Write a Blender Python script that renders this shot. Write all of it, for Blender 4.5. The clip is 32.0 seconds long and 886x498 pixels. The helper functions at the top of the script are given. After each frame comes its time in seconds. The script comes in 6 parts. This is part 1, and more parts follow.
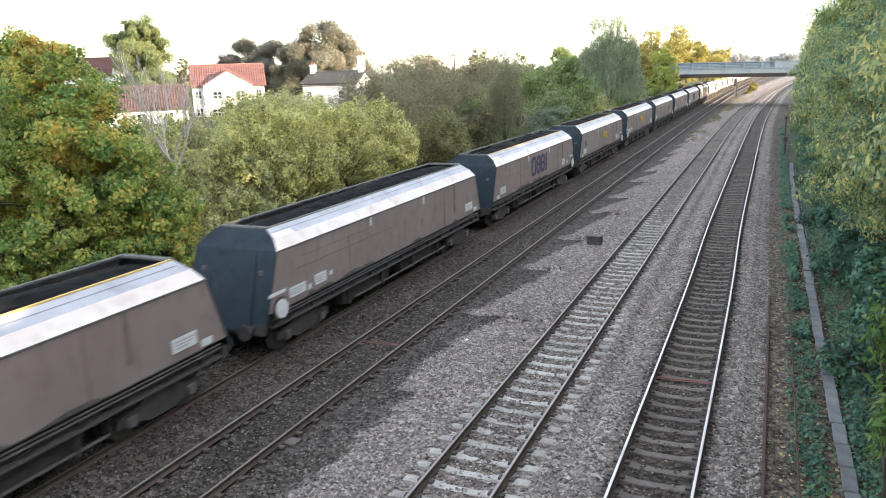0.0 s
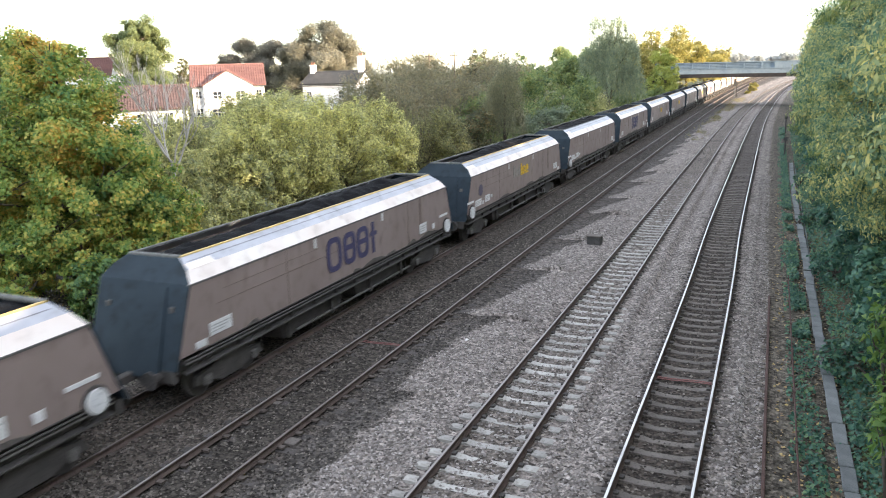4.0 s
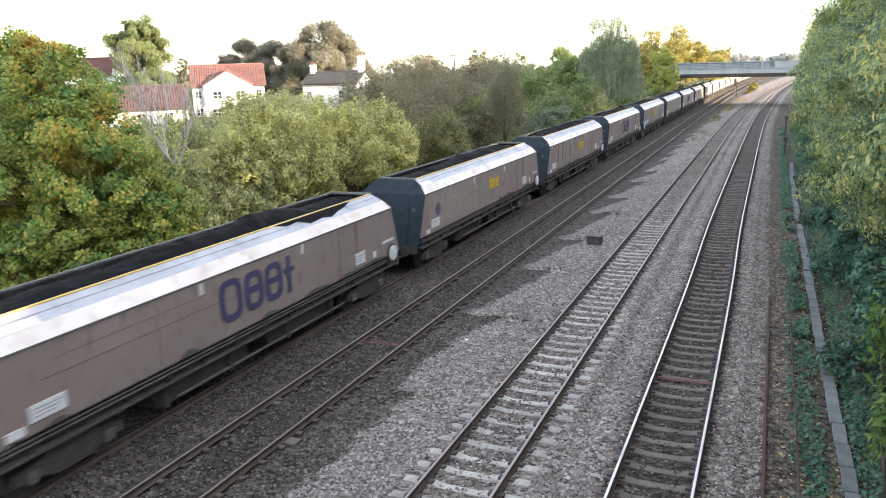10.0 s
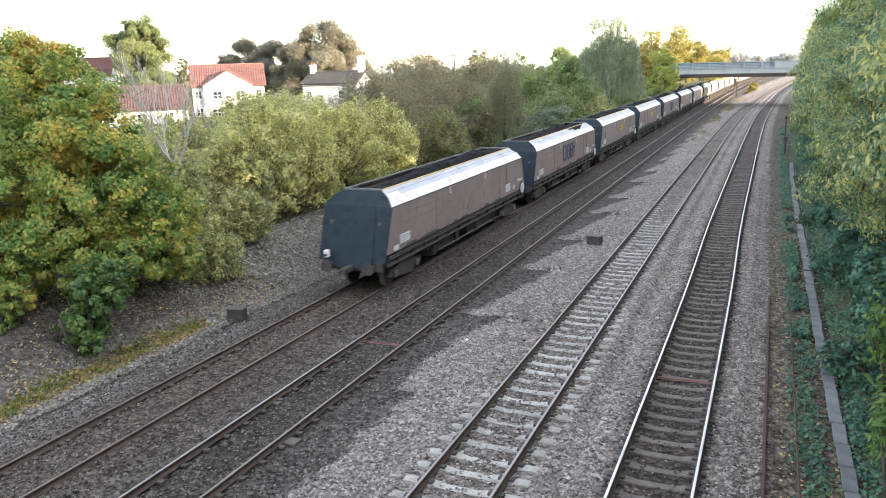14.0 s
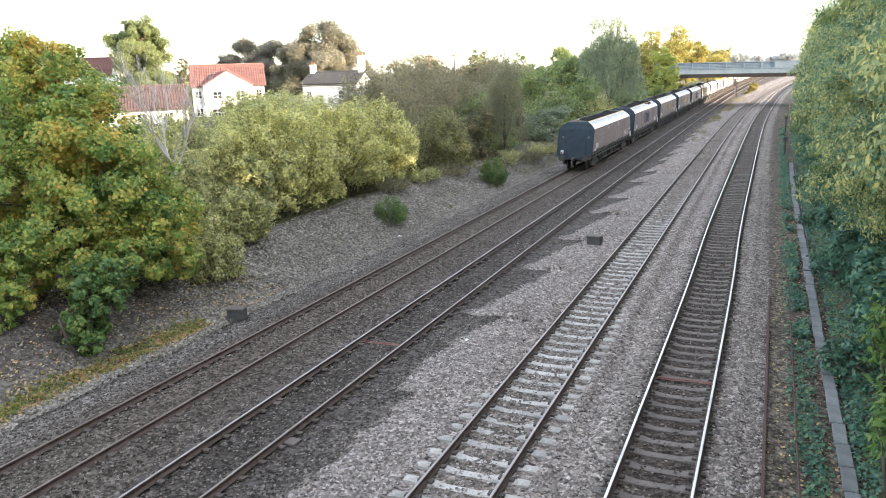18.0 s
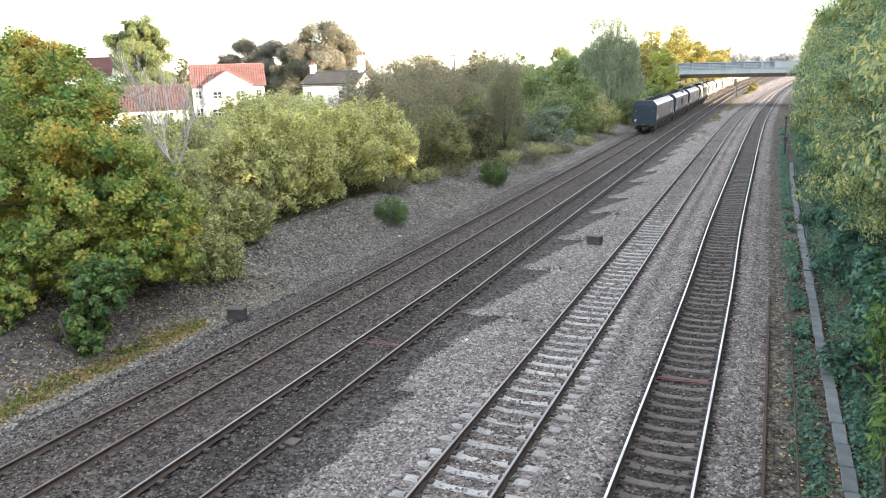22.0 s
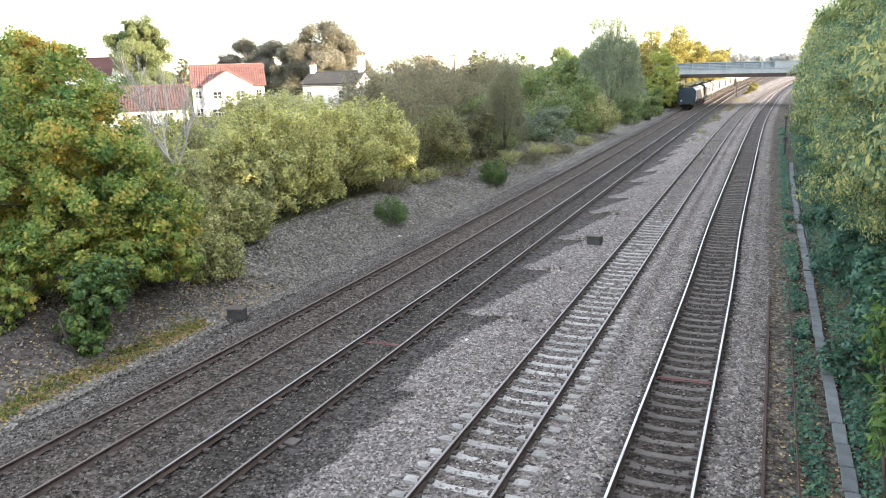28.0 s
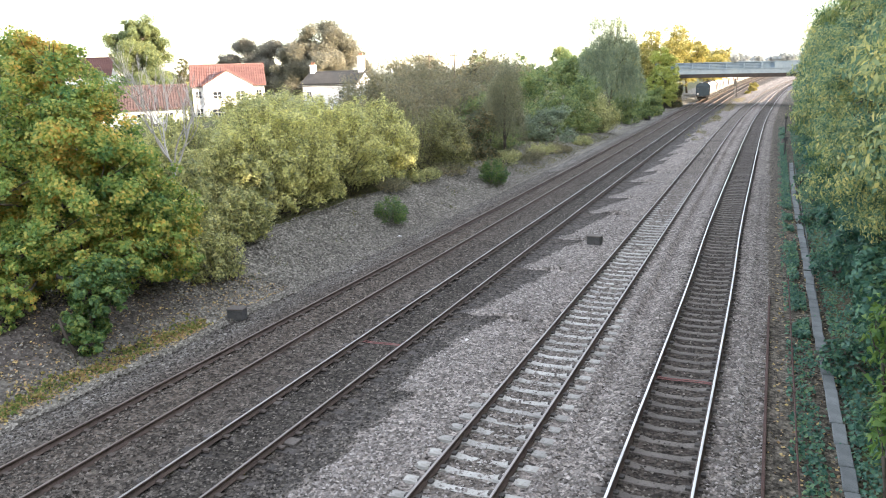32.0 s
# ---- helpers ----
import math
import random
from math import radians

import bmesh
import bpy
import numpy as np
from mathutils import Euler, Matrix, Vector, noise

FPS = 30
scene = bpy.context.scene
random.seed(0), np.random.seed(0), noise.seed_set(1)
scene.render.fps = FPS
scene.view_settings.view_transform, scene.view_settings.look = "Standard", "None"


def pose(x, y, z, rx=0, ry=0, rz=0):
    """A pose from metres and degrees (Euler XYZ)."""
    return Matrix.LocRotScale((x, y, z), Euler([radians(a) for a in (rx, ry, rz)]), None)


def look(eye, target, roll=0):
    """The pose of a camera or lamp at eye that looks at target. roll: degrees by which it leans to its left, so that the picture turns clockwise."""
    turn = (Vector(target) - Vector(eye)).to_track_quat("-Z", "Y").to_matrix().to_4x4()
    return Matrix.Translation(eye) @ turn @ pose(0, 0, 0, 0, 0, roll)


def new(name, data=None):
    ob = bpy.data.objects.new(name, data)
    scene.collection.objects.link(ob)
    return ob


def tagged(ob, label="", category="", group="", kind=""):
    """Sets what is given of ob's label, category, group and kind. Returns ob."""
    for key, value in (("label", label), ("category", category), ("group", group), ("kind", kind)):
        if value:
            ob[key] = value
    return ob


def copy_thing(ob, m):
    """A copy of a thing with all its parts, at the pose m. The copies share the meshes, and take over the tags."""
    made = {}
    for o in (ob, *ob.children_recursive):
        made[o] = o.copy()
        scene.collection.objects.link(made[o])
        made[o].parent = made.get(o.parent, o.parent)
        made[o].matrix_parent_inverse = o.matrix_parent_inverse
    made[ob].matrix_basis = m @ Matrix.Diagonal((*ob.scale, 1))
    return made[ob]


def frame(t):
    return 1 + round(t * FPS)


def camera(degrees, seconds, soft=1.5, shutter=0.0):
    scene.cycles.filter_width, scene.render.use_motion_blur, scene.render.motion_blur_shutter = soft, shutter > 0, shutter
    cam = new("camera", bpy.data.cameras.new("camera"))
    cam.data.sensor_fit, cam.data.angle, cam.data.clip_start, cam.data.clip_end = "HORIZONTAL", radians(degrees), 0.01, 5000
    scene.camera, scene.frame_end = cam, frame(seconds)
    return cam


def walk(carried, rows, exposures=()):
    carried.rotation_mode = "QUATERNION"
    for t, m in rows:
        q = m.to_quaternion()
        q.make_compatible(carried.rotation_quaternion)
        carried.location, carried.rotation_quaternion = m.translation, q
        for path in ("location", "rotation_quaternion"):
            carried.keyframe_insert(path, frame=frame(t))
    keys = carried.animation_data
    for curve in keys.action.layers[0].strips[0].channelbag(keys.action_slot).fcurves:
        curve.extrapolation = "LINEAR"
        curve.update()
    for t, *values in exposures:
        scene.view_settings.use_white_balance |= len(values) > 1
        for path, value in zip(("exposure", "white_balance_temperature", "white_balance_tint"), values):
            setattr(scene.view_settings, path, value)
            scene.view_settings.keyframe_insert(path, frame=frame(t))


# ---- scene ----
cam = camera(60.72, 32.0, soft=1.0, shutter=0.6)
VIEW = pose(0, 0, 7.904, 90 - 13.293, 0, 23.629) @ pose(0, 0, 0, 0, 0, -1.839)
walk(cam, [(0.0, VIEW), (32.0, VIEW)], exposures=[(0.0, 3.27, 6600, 11), (12.8, 3.26, 6600, 11), (14.0, 3.36, 6600, 11), (17.0, 3.45, 6600, 11), (32.0, 3.45, 6600, 11)])

# ---- light: low sun from beyond the trees beside the line, bright pale sky ----
SUN_EL, SUN_AZ = 10.0, 98.0
world = bpy.data.worlds.new("sky")
scene.world = world
world.use_nodes = True
wn = world.node_tree
sky = wn.nodes.new("ShaderNodeTexSky")
sky.sky_type, sky.sun_disc = "NISHITA", False
sky.sun_elevation, sky.sun_rotation = radians(SUN_EL), radians(SUN_AZ)
sky.air_density, sky.dust_density, sky.ozone_density = 0.9, 1.0, 1.2
veil = wn.nodes.new("ShaderNodeMix")  # thin even haze over the blue
veil.data_type = "RGBA"
veil.inputs[0].default_value = 0.65
veil.inputs[7].default_value = (1.3, 1.28, 1.27, 1)
wn.links.new(sky.outputs[0], veil.inputs[6])
wn.links.new(veil.outputs[2], wn.nodes["Background"].inputs[0])
wn.nodes["Background"].inputs[1].default_value = 0.15
sun_data = bpy.data.lights.new("sun", "SUN")
sun_data.energy, sun_data.angle, sun_data.color = 2.0, radians(0.6), (1.0, 0.83, 0.62)
sun = new("sun", sun_data)
az, el = radians(SUN_AZ), radians(SUN_EL)
sun.matrix_world = look((0, 0, 0), (-math.sin(az) * math.cos(el), -math.cos(az) * math.cos(el), -math.sin(el)))


# ---- materials ----
def nodes_of(name):
    m = bpy.data.materials.new(name)
    m.use_nodes = True
    nt = m.node_tree
    return m, nt, nt.nodes["Principled BSDF"]


def ramp(nt, fac, stops, interpolation="LINEAR"):
    r = nt.nodes.new("ShaderNodeValToRGB")
    r.color_ramp.interpolation = interpolation
    while len(r.color_ramp.elements) < len(stops):
        r.color_ramp.elements.new(0.5)
    for e, (p, c) in zip(r.color_ramp.elements, stops):
        e.position, e.color = p, (*c, 1) if len(c) == 3 else c
    nt.links.new(fac, r.inputs[0])
    return r.outputs[0]


def noise_of(nt, vec, scale, detail=3.0, rough=0.6):
    n = nt.nodes.new("ShaderNodeTexNoise")
    n.inputs["Scale"].default_value, n.inputs["Detail"].default_value, n.inputs["Roughness"].default_value = scale, detail, rough
    if vec is not None:
        nt.links.new(vec, n.inputs["Vector"])
    return n.outputs[0]


def mixed(nt, kind, fac, a, b):
    m = nt.nodes.new("ShaderNodeMix")
    m.data_type, m.blend_type = "RGBA", kind
    for sock, val in ((m.inputs[0], fac), (m.inputs[6], a), (m.inputs[7], b)):
        if isinstance(val, (int, float)):
            sock.default_value = val
        elif isinstance(val, tuple):
            sock.default_value = (*val, 1)
        else:
            nt.links.new(val, sock)
    return m.outputs[2]


def maths(nt, op, a, b=0.0, c=0.0):
    m = nt.nodes.new("ShaderNodeMath")
    m.operation = op
    for sock, val in zip(m.inputs, (a, b, c)):
        if isinstance(val, (int, float)):
            sock.default_value = val
        else:
            nt.links.new(val, sock)
    return m.outputs[0]


def bump(nt, bsdf, height, strength, distance=0.02):
    b = nt.nodes.new("ShaderNodeBump")
    b.inputs["Strength"].default_value, b.inputs["Distance"].default_value = strength, distance
    nt.links.new(height, b.inputs["Height"])
    nt.links.new(b.outputs[0], bsdf.inputs["Normal"])


def coords(nt, which="Object"):
    return nt.nodes.new("ShaderNodeTexCoord").outputs[which]


def position(nt):
    return nt.nodes.new("ShaderNodeNewGeometry").outputs["Position"]


def stretched(nt, vec, sx, sy, sz):
    m = nt.nodes.new("ShaderNodeMapping")
    m.inputs["Scale"].default_value = (sx, sy, sz)
    nt.links.new(vec, m.inputs["Vector"])
    return m.outputs[0]


def worn(name, c1, c2, c3=None, scale=1.2, fine=14.0, rough=0.75, metal=0.0, relief=0.25, stretch=(1, 1, 1), vary=0.0):
    """Paint, metal, concrete or timber: large patches, fine grain, a little relief; vary: from piece to piece."""
    m, nt, bs = nodes_of(name)
    v = stretched(nt, coords(nt), *stretch)
    big = noise_of(nt, v, scale, 4)
    small = noise_of(nt, v, fine, 3)
    col = ramp(nt, big, [(0.32, c1), (0.68, c2)])
    col = mixed(nt, "MIX", ramp(nt, small, [(0.52, (0, 0, 0)), (0.75, (1, 1, 1))]), col, c3 or tuple(x * 0.6 for x in c1))
    if vary:
        r = nt.nodes.new("ShaderNodeObjectInfo").outputs["Random"]
        col = mixed(nt, "MULTIPLY", 1.0, col, ramp(nt, r, [(0, (1 - vary,) * 3), (1, (1 + vary,) * 3)]))
    nt.links.new(col, bs.inputs["Base Color"])
    nt.links.new(ramp(nt, small, [(0.2, (max(rough - 0.12, 0.05),) * 3), (0.8, (min(rough + 0.12, 1),) * 3)]), bs.inputs["Roughness"])
    bs.inputs["Metallic"].default_value = metal
    bump(nt, bs, small, relief, 0.01)
    return m


def leafy(name, colours, patch=0.5, translucent=0.5, rough=0.55, lump=0.9, each=0.85):
    """Leaves: each leaf takes its own tint (each: how far), and tints gather in patches over the crown (lump: how strongly)."""
    m, nt, bs = nodes_of(name)
    g = nt.nodes.new("ShaderNodeNewGeometry")
    n = noise_of(nt, g.outputs["Position"], patch, 3)
    f = maths(nt, "ADD", maths(nt, "MULTIPLY", g.outputs["Random Per Island"], each), maths(nt, "MULTIPLY", maths(nt, "SUBTRACT", n, 0.5), lump))
    f = maths(nt, "ADD", f, maths(nt, "MULTIPLY", maths(nt, "SUBTRACT", noise_of(nt, g.outputs["Position"], 2.4, 2), 0.5), 0.9))
    f = maths(nt, "ADD", f, 0.5 - each / 2)
    k = len(colours) - 1
    col = ramp(nt, f, [(i / k, c) for i, c in enumerate(colours)])
    nt.links.new(col, bs.inputs["Base Color"])
    bs.inputs["Roughness"].default_value = rough
    t = nt.nodes.new("ShaderNodeBsdfTranslucent")
    nt.links.new(col, t.inputs[0])
    mx = nt.nodes.new("ShaderNodeMixShader")
    mx.inputs[0].default_value = translucent
    nt.links.new(bs.outputs[0], mx.inputs[1])
    nt.links.new(t.outputs[0], mx.inputs[2])
    nt.links.new(mx.outputs[0], nt.nodes["Material Output"].inputs[0])
    return m


def stony(name, bands, size=13.0, wobble=0.45, spots=0.62):
    """Crushed stone; bands: colours by the place across the line (u of the mesh's map, metres), with ragged borders."""
    m, nt, bs = nodes_of(name)
    pos = position(nt)
    uv = coords(nt, "UV")
    sep = nt.nodes.new("ShaderNodeSeparateXYZ")
    nt.links.new(uv, sep.inputs[0])
    ragged = maths(nt, "MULTIPLY", maths(nt, "SUBTRACT", noise_of(nt, pos, 0.9, 6, 0.75), 0.5), wobble * 2)
    # loose heaps: the pale stone reaches out in lobes along the wide way
    along = sep.outputs[1]
    saw = maths(nt, "FRACT", maths(nt, "ADD", maths(nt, "MULTIPLY", maths(nt, "SUBTRACT", along, 29.0), 1 / 6.2), maths(nt, "MULTIPLY", maths(nt, "SINE", maths(nt, "MULTIPLY", along, 0.55)), 0.09)))
    amp = ramp(nt, maths(nt, "MULTIPLY", maths(nt, "SUBTRACT", along, 14.0), 0.01), [(0.0, (0.12,) * 3), (0.07, (1, 1, 1)), (0.36, (1, 1, 1)), (0.7, (0.35,) * 3)])
    wave = maths(nt, "ADD", maths(nt, "MULTIPLY", maths(nt, "SUBTRACT", 1.0, maths(nt, "MULTIPLY", saw, 1.35)), amp), 0.22)
    wave = maths(nt, "ADD", wave, maths(nt, "MULTIPLY", maths(nt, "SUBTRACT", noise_of(nt, pos, 0.8, 5, 0.7), 0.5), 1.0))
    near = ramp(nt, maths(nt, "MULTIPLY", maths(nt, "ADD", sep.outputs[0], 10.4), 0.25), [(0.0, (0, 0, 0)), (0.3, (1, 1, 1)), (0.65, (1, 1, 1)), (0.95, (0, 0, 0))])
    x = maths(nt, "ADD", maths(nt, "ADD", sep.outputs[0], ragged), maths(nt, "MULTIPLY", wave, near))
    lo, hi = bands[0][0], bands[-1][0]
    f = maths(nt, "DIVIDE", maths(nt, "SUBTRACT", x, lo), hi - lo)
    base = ramp(nt, f, [((p - lo) / (hi - lo), c) for p, c in bands])
    vor = nt.nodes.new("ShaderNodeTexVoronoi")
    vor.inputs["Scale"].default_value = size
    nt.links.new(pos, vor.inputs["Vector"])
    grey = nt.nodes.new("ShaderNodeSeparateColor")
    nt.links.new(vor.outputs["Color"], grey.inputs[0])
    tone = ramp(nt, grey.outputs[0], [(0.0, (0.95 - spots,) * 3), (0.5, (1, 1, 1)), (1.0, (1 + spots, 1 + spots, 1 + spots))])
    col = mixed(nt, "MULTIPLY", 1.0, base, tone)
    clot = noise_of(nt, pos, 5.5, 3, 0.7)  # stones lie in tighter and looser clots
    col = mixed(nt, "MULTIPLY", 1.0, col, ramp(nt, clot, [(0.34, (0.50, 0.49, 0.48)), (0.5, (1, 1, 1)), (0.66, (1.52, 1.52, 1.52))]))
    big = noise_of(nt, pos, 0.35, 4)
    col = mixed(nt, "MULTIPLY", 1.0, col, ramp(nt, big, [(0.3, (0.78, 0.76, 0.74)), (0.7, (1.15, 1.14, 1.12))]))
    nt.links.new(col, bs.inputs["Base Color"])
    bs.inputs["Roughness"].default_value = 0.95
    bs.inputs["Specular IOR Level"].default_value = 0.2
    bump(nt, bs, vor.outputs["Distance"], 1.0, 0.05)
    return m


DARK_B, LIGHT_B = (0.088, 0.075, 0.065), (0.258, 0.230, 0.213)
M_BALLAST = stony("ballast", [(-18.5, (0.15, 0.14, 0.13)), (-15.9, (0.17, 0.16, 0.15)), (-15.4, (0.11, 0.095, 0.085)), (-14.7, (0.096, 0.079, 0.067)), (-13.1, (0.094, 0.078, 0.066)), (-12.8, DARK_B), (-11.5, DARK_B), (-11.2, (0.063, 0.056, 0.049)), (-9.9, (0.063, 0.056, 0.049)), (-9.5, DARK_B), (-8.8, (0.085, 0.077, 0.072)),
                              (-8.1, (0.09, 0.082, 0.076)), (-7.95, LIGHT_B), (-6.4, LIGHT_B), (-5.9, (0.165, 0.145, 0.13)), (-4.5, (0.165, 0.145, 0.13)), (-4.1, LIGHT_B),
                              (-2.9, LIGHT_B), (-2.5, (0.065, 0.054, 0.047)), (-0.9, (0.065, 0.054, 0.047)), (-0.65, LIGHT_B), (0.0, LIGHT_B), (0.25, (0.135, 0.118, 0.10)), (2.0, (0.115, 0.102, 0.08))])
def lumps(name, dark, light):
    """Broken stone: every lump its own grey."""
    m, nt, bs = nodes_of(name)
    g = nt.nodes.new("ShaderNodeNewGeometry")
    col = ramp(nt, g.outputs["Random Per Island"], [(0.0, dark), (0.75, tuple((a + b) / 2 for a, b in zip(dark, light))), (1.0, light)])
    col = mixed(nt, "MULTIPLY", 0.6, col, ramp(nt, noise_of(nt, g.outputs["Position"], 40, 2), [(0.3, (0.6, 0.6, 0.6)), (0.7, (1.3, 1.3, 1.3))]))
    nt.links.new(col, bs.inputs["Base Color"])
    bs.inputs["Roughness"].default_value, bs.inputs["Specular IOR Level"].default_value = 0.95, 0.2
    return m


M_STONE = lumps("loose_stone", (0.11, 0.097, 0.089), (0.45, 0.41, 0.384))
M_STONE_DARK = lumps("dark_stone", (0.022, 0.019, 0.016), (0.24, 0.212, 0.185))
M_RAIL = worn("rail_steel", (0.075, 0.052, 0.043), (0.115, 0.08, 0.065), scale=3, fine=25, rough=0.8)
M_RAIL_T = worn("running_band", (0.52, 0.51, 0.50), (0.62, 0.61, 0.60), (0.34, 0.325, 0.31), scale=0.4, fine=8, rough=0.42, metal=0.85, relief=0.03, stretch=(1, 0.1, 1))
M_RAIL_B = worn("half_bright_band", (0.34, 0.325, 0.31), (0.44, 0.42, 0.405), (0.26, 0.235, 0.22), scale=0.4, fine=8, rough=0.42, metal=0.8, relief=0.03, stretch=(1, 0.1, 1))
M_RAIL_M = worn("worn_band", (0.22, 0.195, 0.18), (0.30, 0.27, 0.255), (0.18, 0.155, 0.14), scale=0.4, fine=8, rough=0.36, metal=0.8, relief=0.03, stretch=(1, 0.1, 1))
M_RAIL_D = worn("dull_band", (0.17, 0.135, 0.12), (0.24, 0.20, 0.18), scale=0.4, fine=8, rough=0.5, metal=0.6, relief=0.03, stretch=(1, 0.1, 1))
M_CONC = worn("pale_concrete", (0.261, 0.246, 0.223), (0.468, 0.453, 0.427), (0.207, 0.192, 0.171), scale=1.6, fine=14, rough=0.9, vary=0.2)
M_CONC_D = worn("dirty_concrete", (0.105, 0.09, 0.08), (0.155, 0.135, 0.12), scale=2.0, fine=22, rough=0.9, vary=0.2)
M_CONC_DD = worn("sooty_timber", (0.055, 0.047, 0.043), (0.09, 0.08, 0.075), scale=2.0, fine=22, rough=0.9, vary=0.25)
M_LID = worn("trough_concrete", (0.13, 0.14, 0.142), (0.20, 0.21, 0.212), (0.105, 0.115, 0.108), scale=2.5, fine=24, rough=0.9, vary=0.15)
M_CHAIR = worn("rail_chair_iron", (0.085, 0.066, 0.055), (0.13, 0.105, 0.09), scale=3, fine=20, rough=0.9, vary=0.2)
M_RUST = worn("rust", (0.062, 0.034, 0.029), (0.10, 0.054, 0.044), scale=4, fine=30, rough=0.9)
M_RED = worn("red_cable", (0.22, 0.085, 0.08), (0.30, 0.13, 0.12), scale=4, fine=30, rough=0.7)
M_SIDE = worn("dusty_grey_paint", (0.267, 0.205, 0.183), (0.323, 0.252, 0.228), (0.226, 0.174, 0.156), scale=0.6, fine=3.5, rough=0.5, relief=0.03, stretch=(1, 0.9, 0.5))
M_SIDE_L = worn("pale_side_sheet", (0.296, 0.233, 0.209), (0.345, 0.275, 0.246), (0.253, 0.200, 0.179), scale=0.6, fine=3.5, rough=0.5, relief=0.03, stretch=(1, 0.9, 0.5))
M_SEAM = worn("panel_joint", (0.192, 0.145, 0.120), (0.237, 0.183, 0.153), scale=1.5, fine=6, rough=0.7, relief=0.05)
M_GHOST = worn("faded_grey_vinyl", (0.277, 0.246, 0.220), (0.328, 0.292, 0.260), scale=2, fine=9, rough=0.6, relief=0.04)
M_BLUE = worn("faded_blue_vinyl", (0.10, 0.085, 0.135), (0.125, 0.105, 0.16), (0.14, 0.115, 0.12), scale=3, fine=9, rough=0.6, relief=0.04)
M_CANOPY = worn("galvanised_sheet", (0.848, 0.731, 0.663), (0.920, 0.859, 0.800), (0.657, 0.562, 0.503), scale=0.5, fine=1.8, rough=0.6, metal=0.0, relief=0.05)
M_CANOPY_B = worn("blue_grey_sheet", (0.403, 0.409, 0.448), (0.504, 0.510, 0.549), (0.336, 0.330, 0.347), scale=0.7, fine=3, rough=0.5, metal=0.2, relief=0.04)
M_CANOPY_S = worn("grey_seam", (0.24, 0.24, 0.26), (0.32, 0.32, 0.34), scale=0.7, fine=3, rough=0.6, relief=0.04)
M_END = worn("slate_blue_paint", (0.016, 0.028, 0.039), (0.023, 0.037, 0.050), (0.017, 0.023, 0.027), scale=0.8, fine=2.5, rough=0.7, relief=0.05)
M_UNDER = worn("sooty_steel", (0.058, 0.052, 0.049), (0.094, 0.084, 0.077), scale=3, fine=20, rough=0.85)
M_UNDER_L = worn("brushed_sole_steel", (0.10, 0.092, 0.084), (0.17, 0.157, 0.145), scale=3, fine=20, rough=0.7)
M_COAL = worn("coal", (0.006, 0.006, 0.007), (0.013, 0.013, 0.014), scale=5, fine=26, rough=0.95, relief=0.9)
M_COAL.node_tree.nodes["Principled BSDF"].inputs["Specular IOR Level"].default_value = 0.12
M_END.node_tree.nodes["Principled BSDF"].inputs["Specular IOR Level"].default_value = 0.3
M_RIM = worn("dull_rim_paint", (0.12, 0.12, 0.11), (0.17, 0.168, 0.155), scale=1.5, fine=8, rough=0.7, relief=0.05)
M_LENS = worn("red_lens", (0.10, 0.012, 0.012), (0.14, 0.018, 0.016), scale=4, fine=20, rough=0.2, relief=0.02)
M_WHITE = worn("white_plate", (0.72, 0.71, 0.69), (0.8, 0.79, 0.78), (0.6, 0.58, 0.55), scale=3, fine=18, rough=0.5, relief=0.05)
M_EDGE = worn("faded_yellow_edge", (0.62, 0.42, 0.10), (0.70, 0.50, 0.20), (0.45, 0.36, 0.22), scale=0.6, fine=5, rough=0.6, relief=0.05)
M_YELLOW = worn("yellow_vinyl", (0.756, 0.454, 0.022), (0.842, 0.518, 0.032), scale=3, fine=18, rough=0.5, relief=0.05)
M_PURPLE = worn("purple_blue_vinyl", (0.052, 0.05, 0.115), (0.07, 0.066, 0.14), scale=3, fine=18, rough=0.6, relief=0.05)
M_TEXT = worn("faint_lettering", (0.42, 0.41, 0.39), (0.5, 0.49, 0.47), scale=3, fine=18, rough=0.5, relief=0.05)
M_STREAK = worn("coal_dust_streak", (0.10, 0.088, 0.08), (0.14, 0.122, 0.11), scale=1.5, fine=8, rough=0.7, relief=0.05)
M_BARK = worn("bark", (0.07, 0.055, 0.042), (0.12, 0.10, 0.08), scale=3, fine=18, rough=0.95, relief=0.8, stretch=(1, 1, 0.3))
M_TWIG = worn("grey_twigs", (0.15, 0.13, 0.105), (0.21, 0.19, 0.16), scale=3, fine=18, rough=0.95, relief=0.4)
M_BARE = worn("pale_bark", (0.44, 0.41, 0.38), (0.56, 0.53, 0.50), scale=3, fine=18, rough=0.95, relief=0.5)
M_RENDER = worn("white_render", (0.76, 0.75, 0.73), (0.82, 0.81, 0.80), (0.66, 0.64, 0.61), scale=0.5, fine=9, rough=0.85, relief=0.1)
M_PANTILE = worn("red_pantile", (0.165, 0.08, 0.071), (0.215, 0.106, 0.094), (0.125, 0.062, 0.057), scale=0.8, fine=6, rough=0.85, vary=0.12)
M_BROWNTILE = worn("brown_red_pantile", (0.085, 0.055, 0.053), (0.115, 0.073, 0.07), (0.07, 0.045, 0.044), scale=0.8, fine=6, rough=0.85, vary=0.12)
M_SLATE = worn("grey_slate", (0.045, 0.046, 0.05), (0.075, 0.073, 0.074), scale=0.8, fine=6, rough=0.8, vary=0.12)
M_BRICK = worn("brick", (0.30, 0.13, 0.085), (0.38, 0.18, 0.12), scale=1, fine=8, rough=0.9)
M_FRAME = worn("white_frame", (0.7, 0.7, 0.69), (0.8, 0.8, 0.79), scale=2, fine=10, rough=0.5)
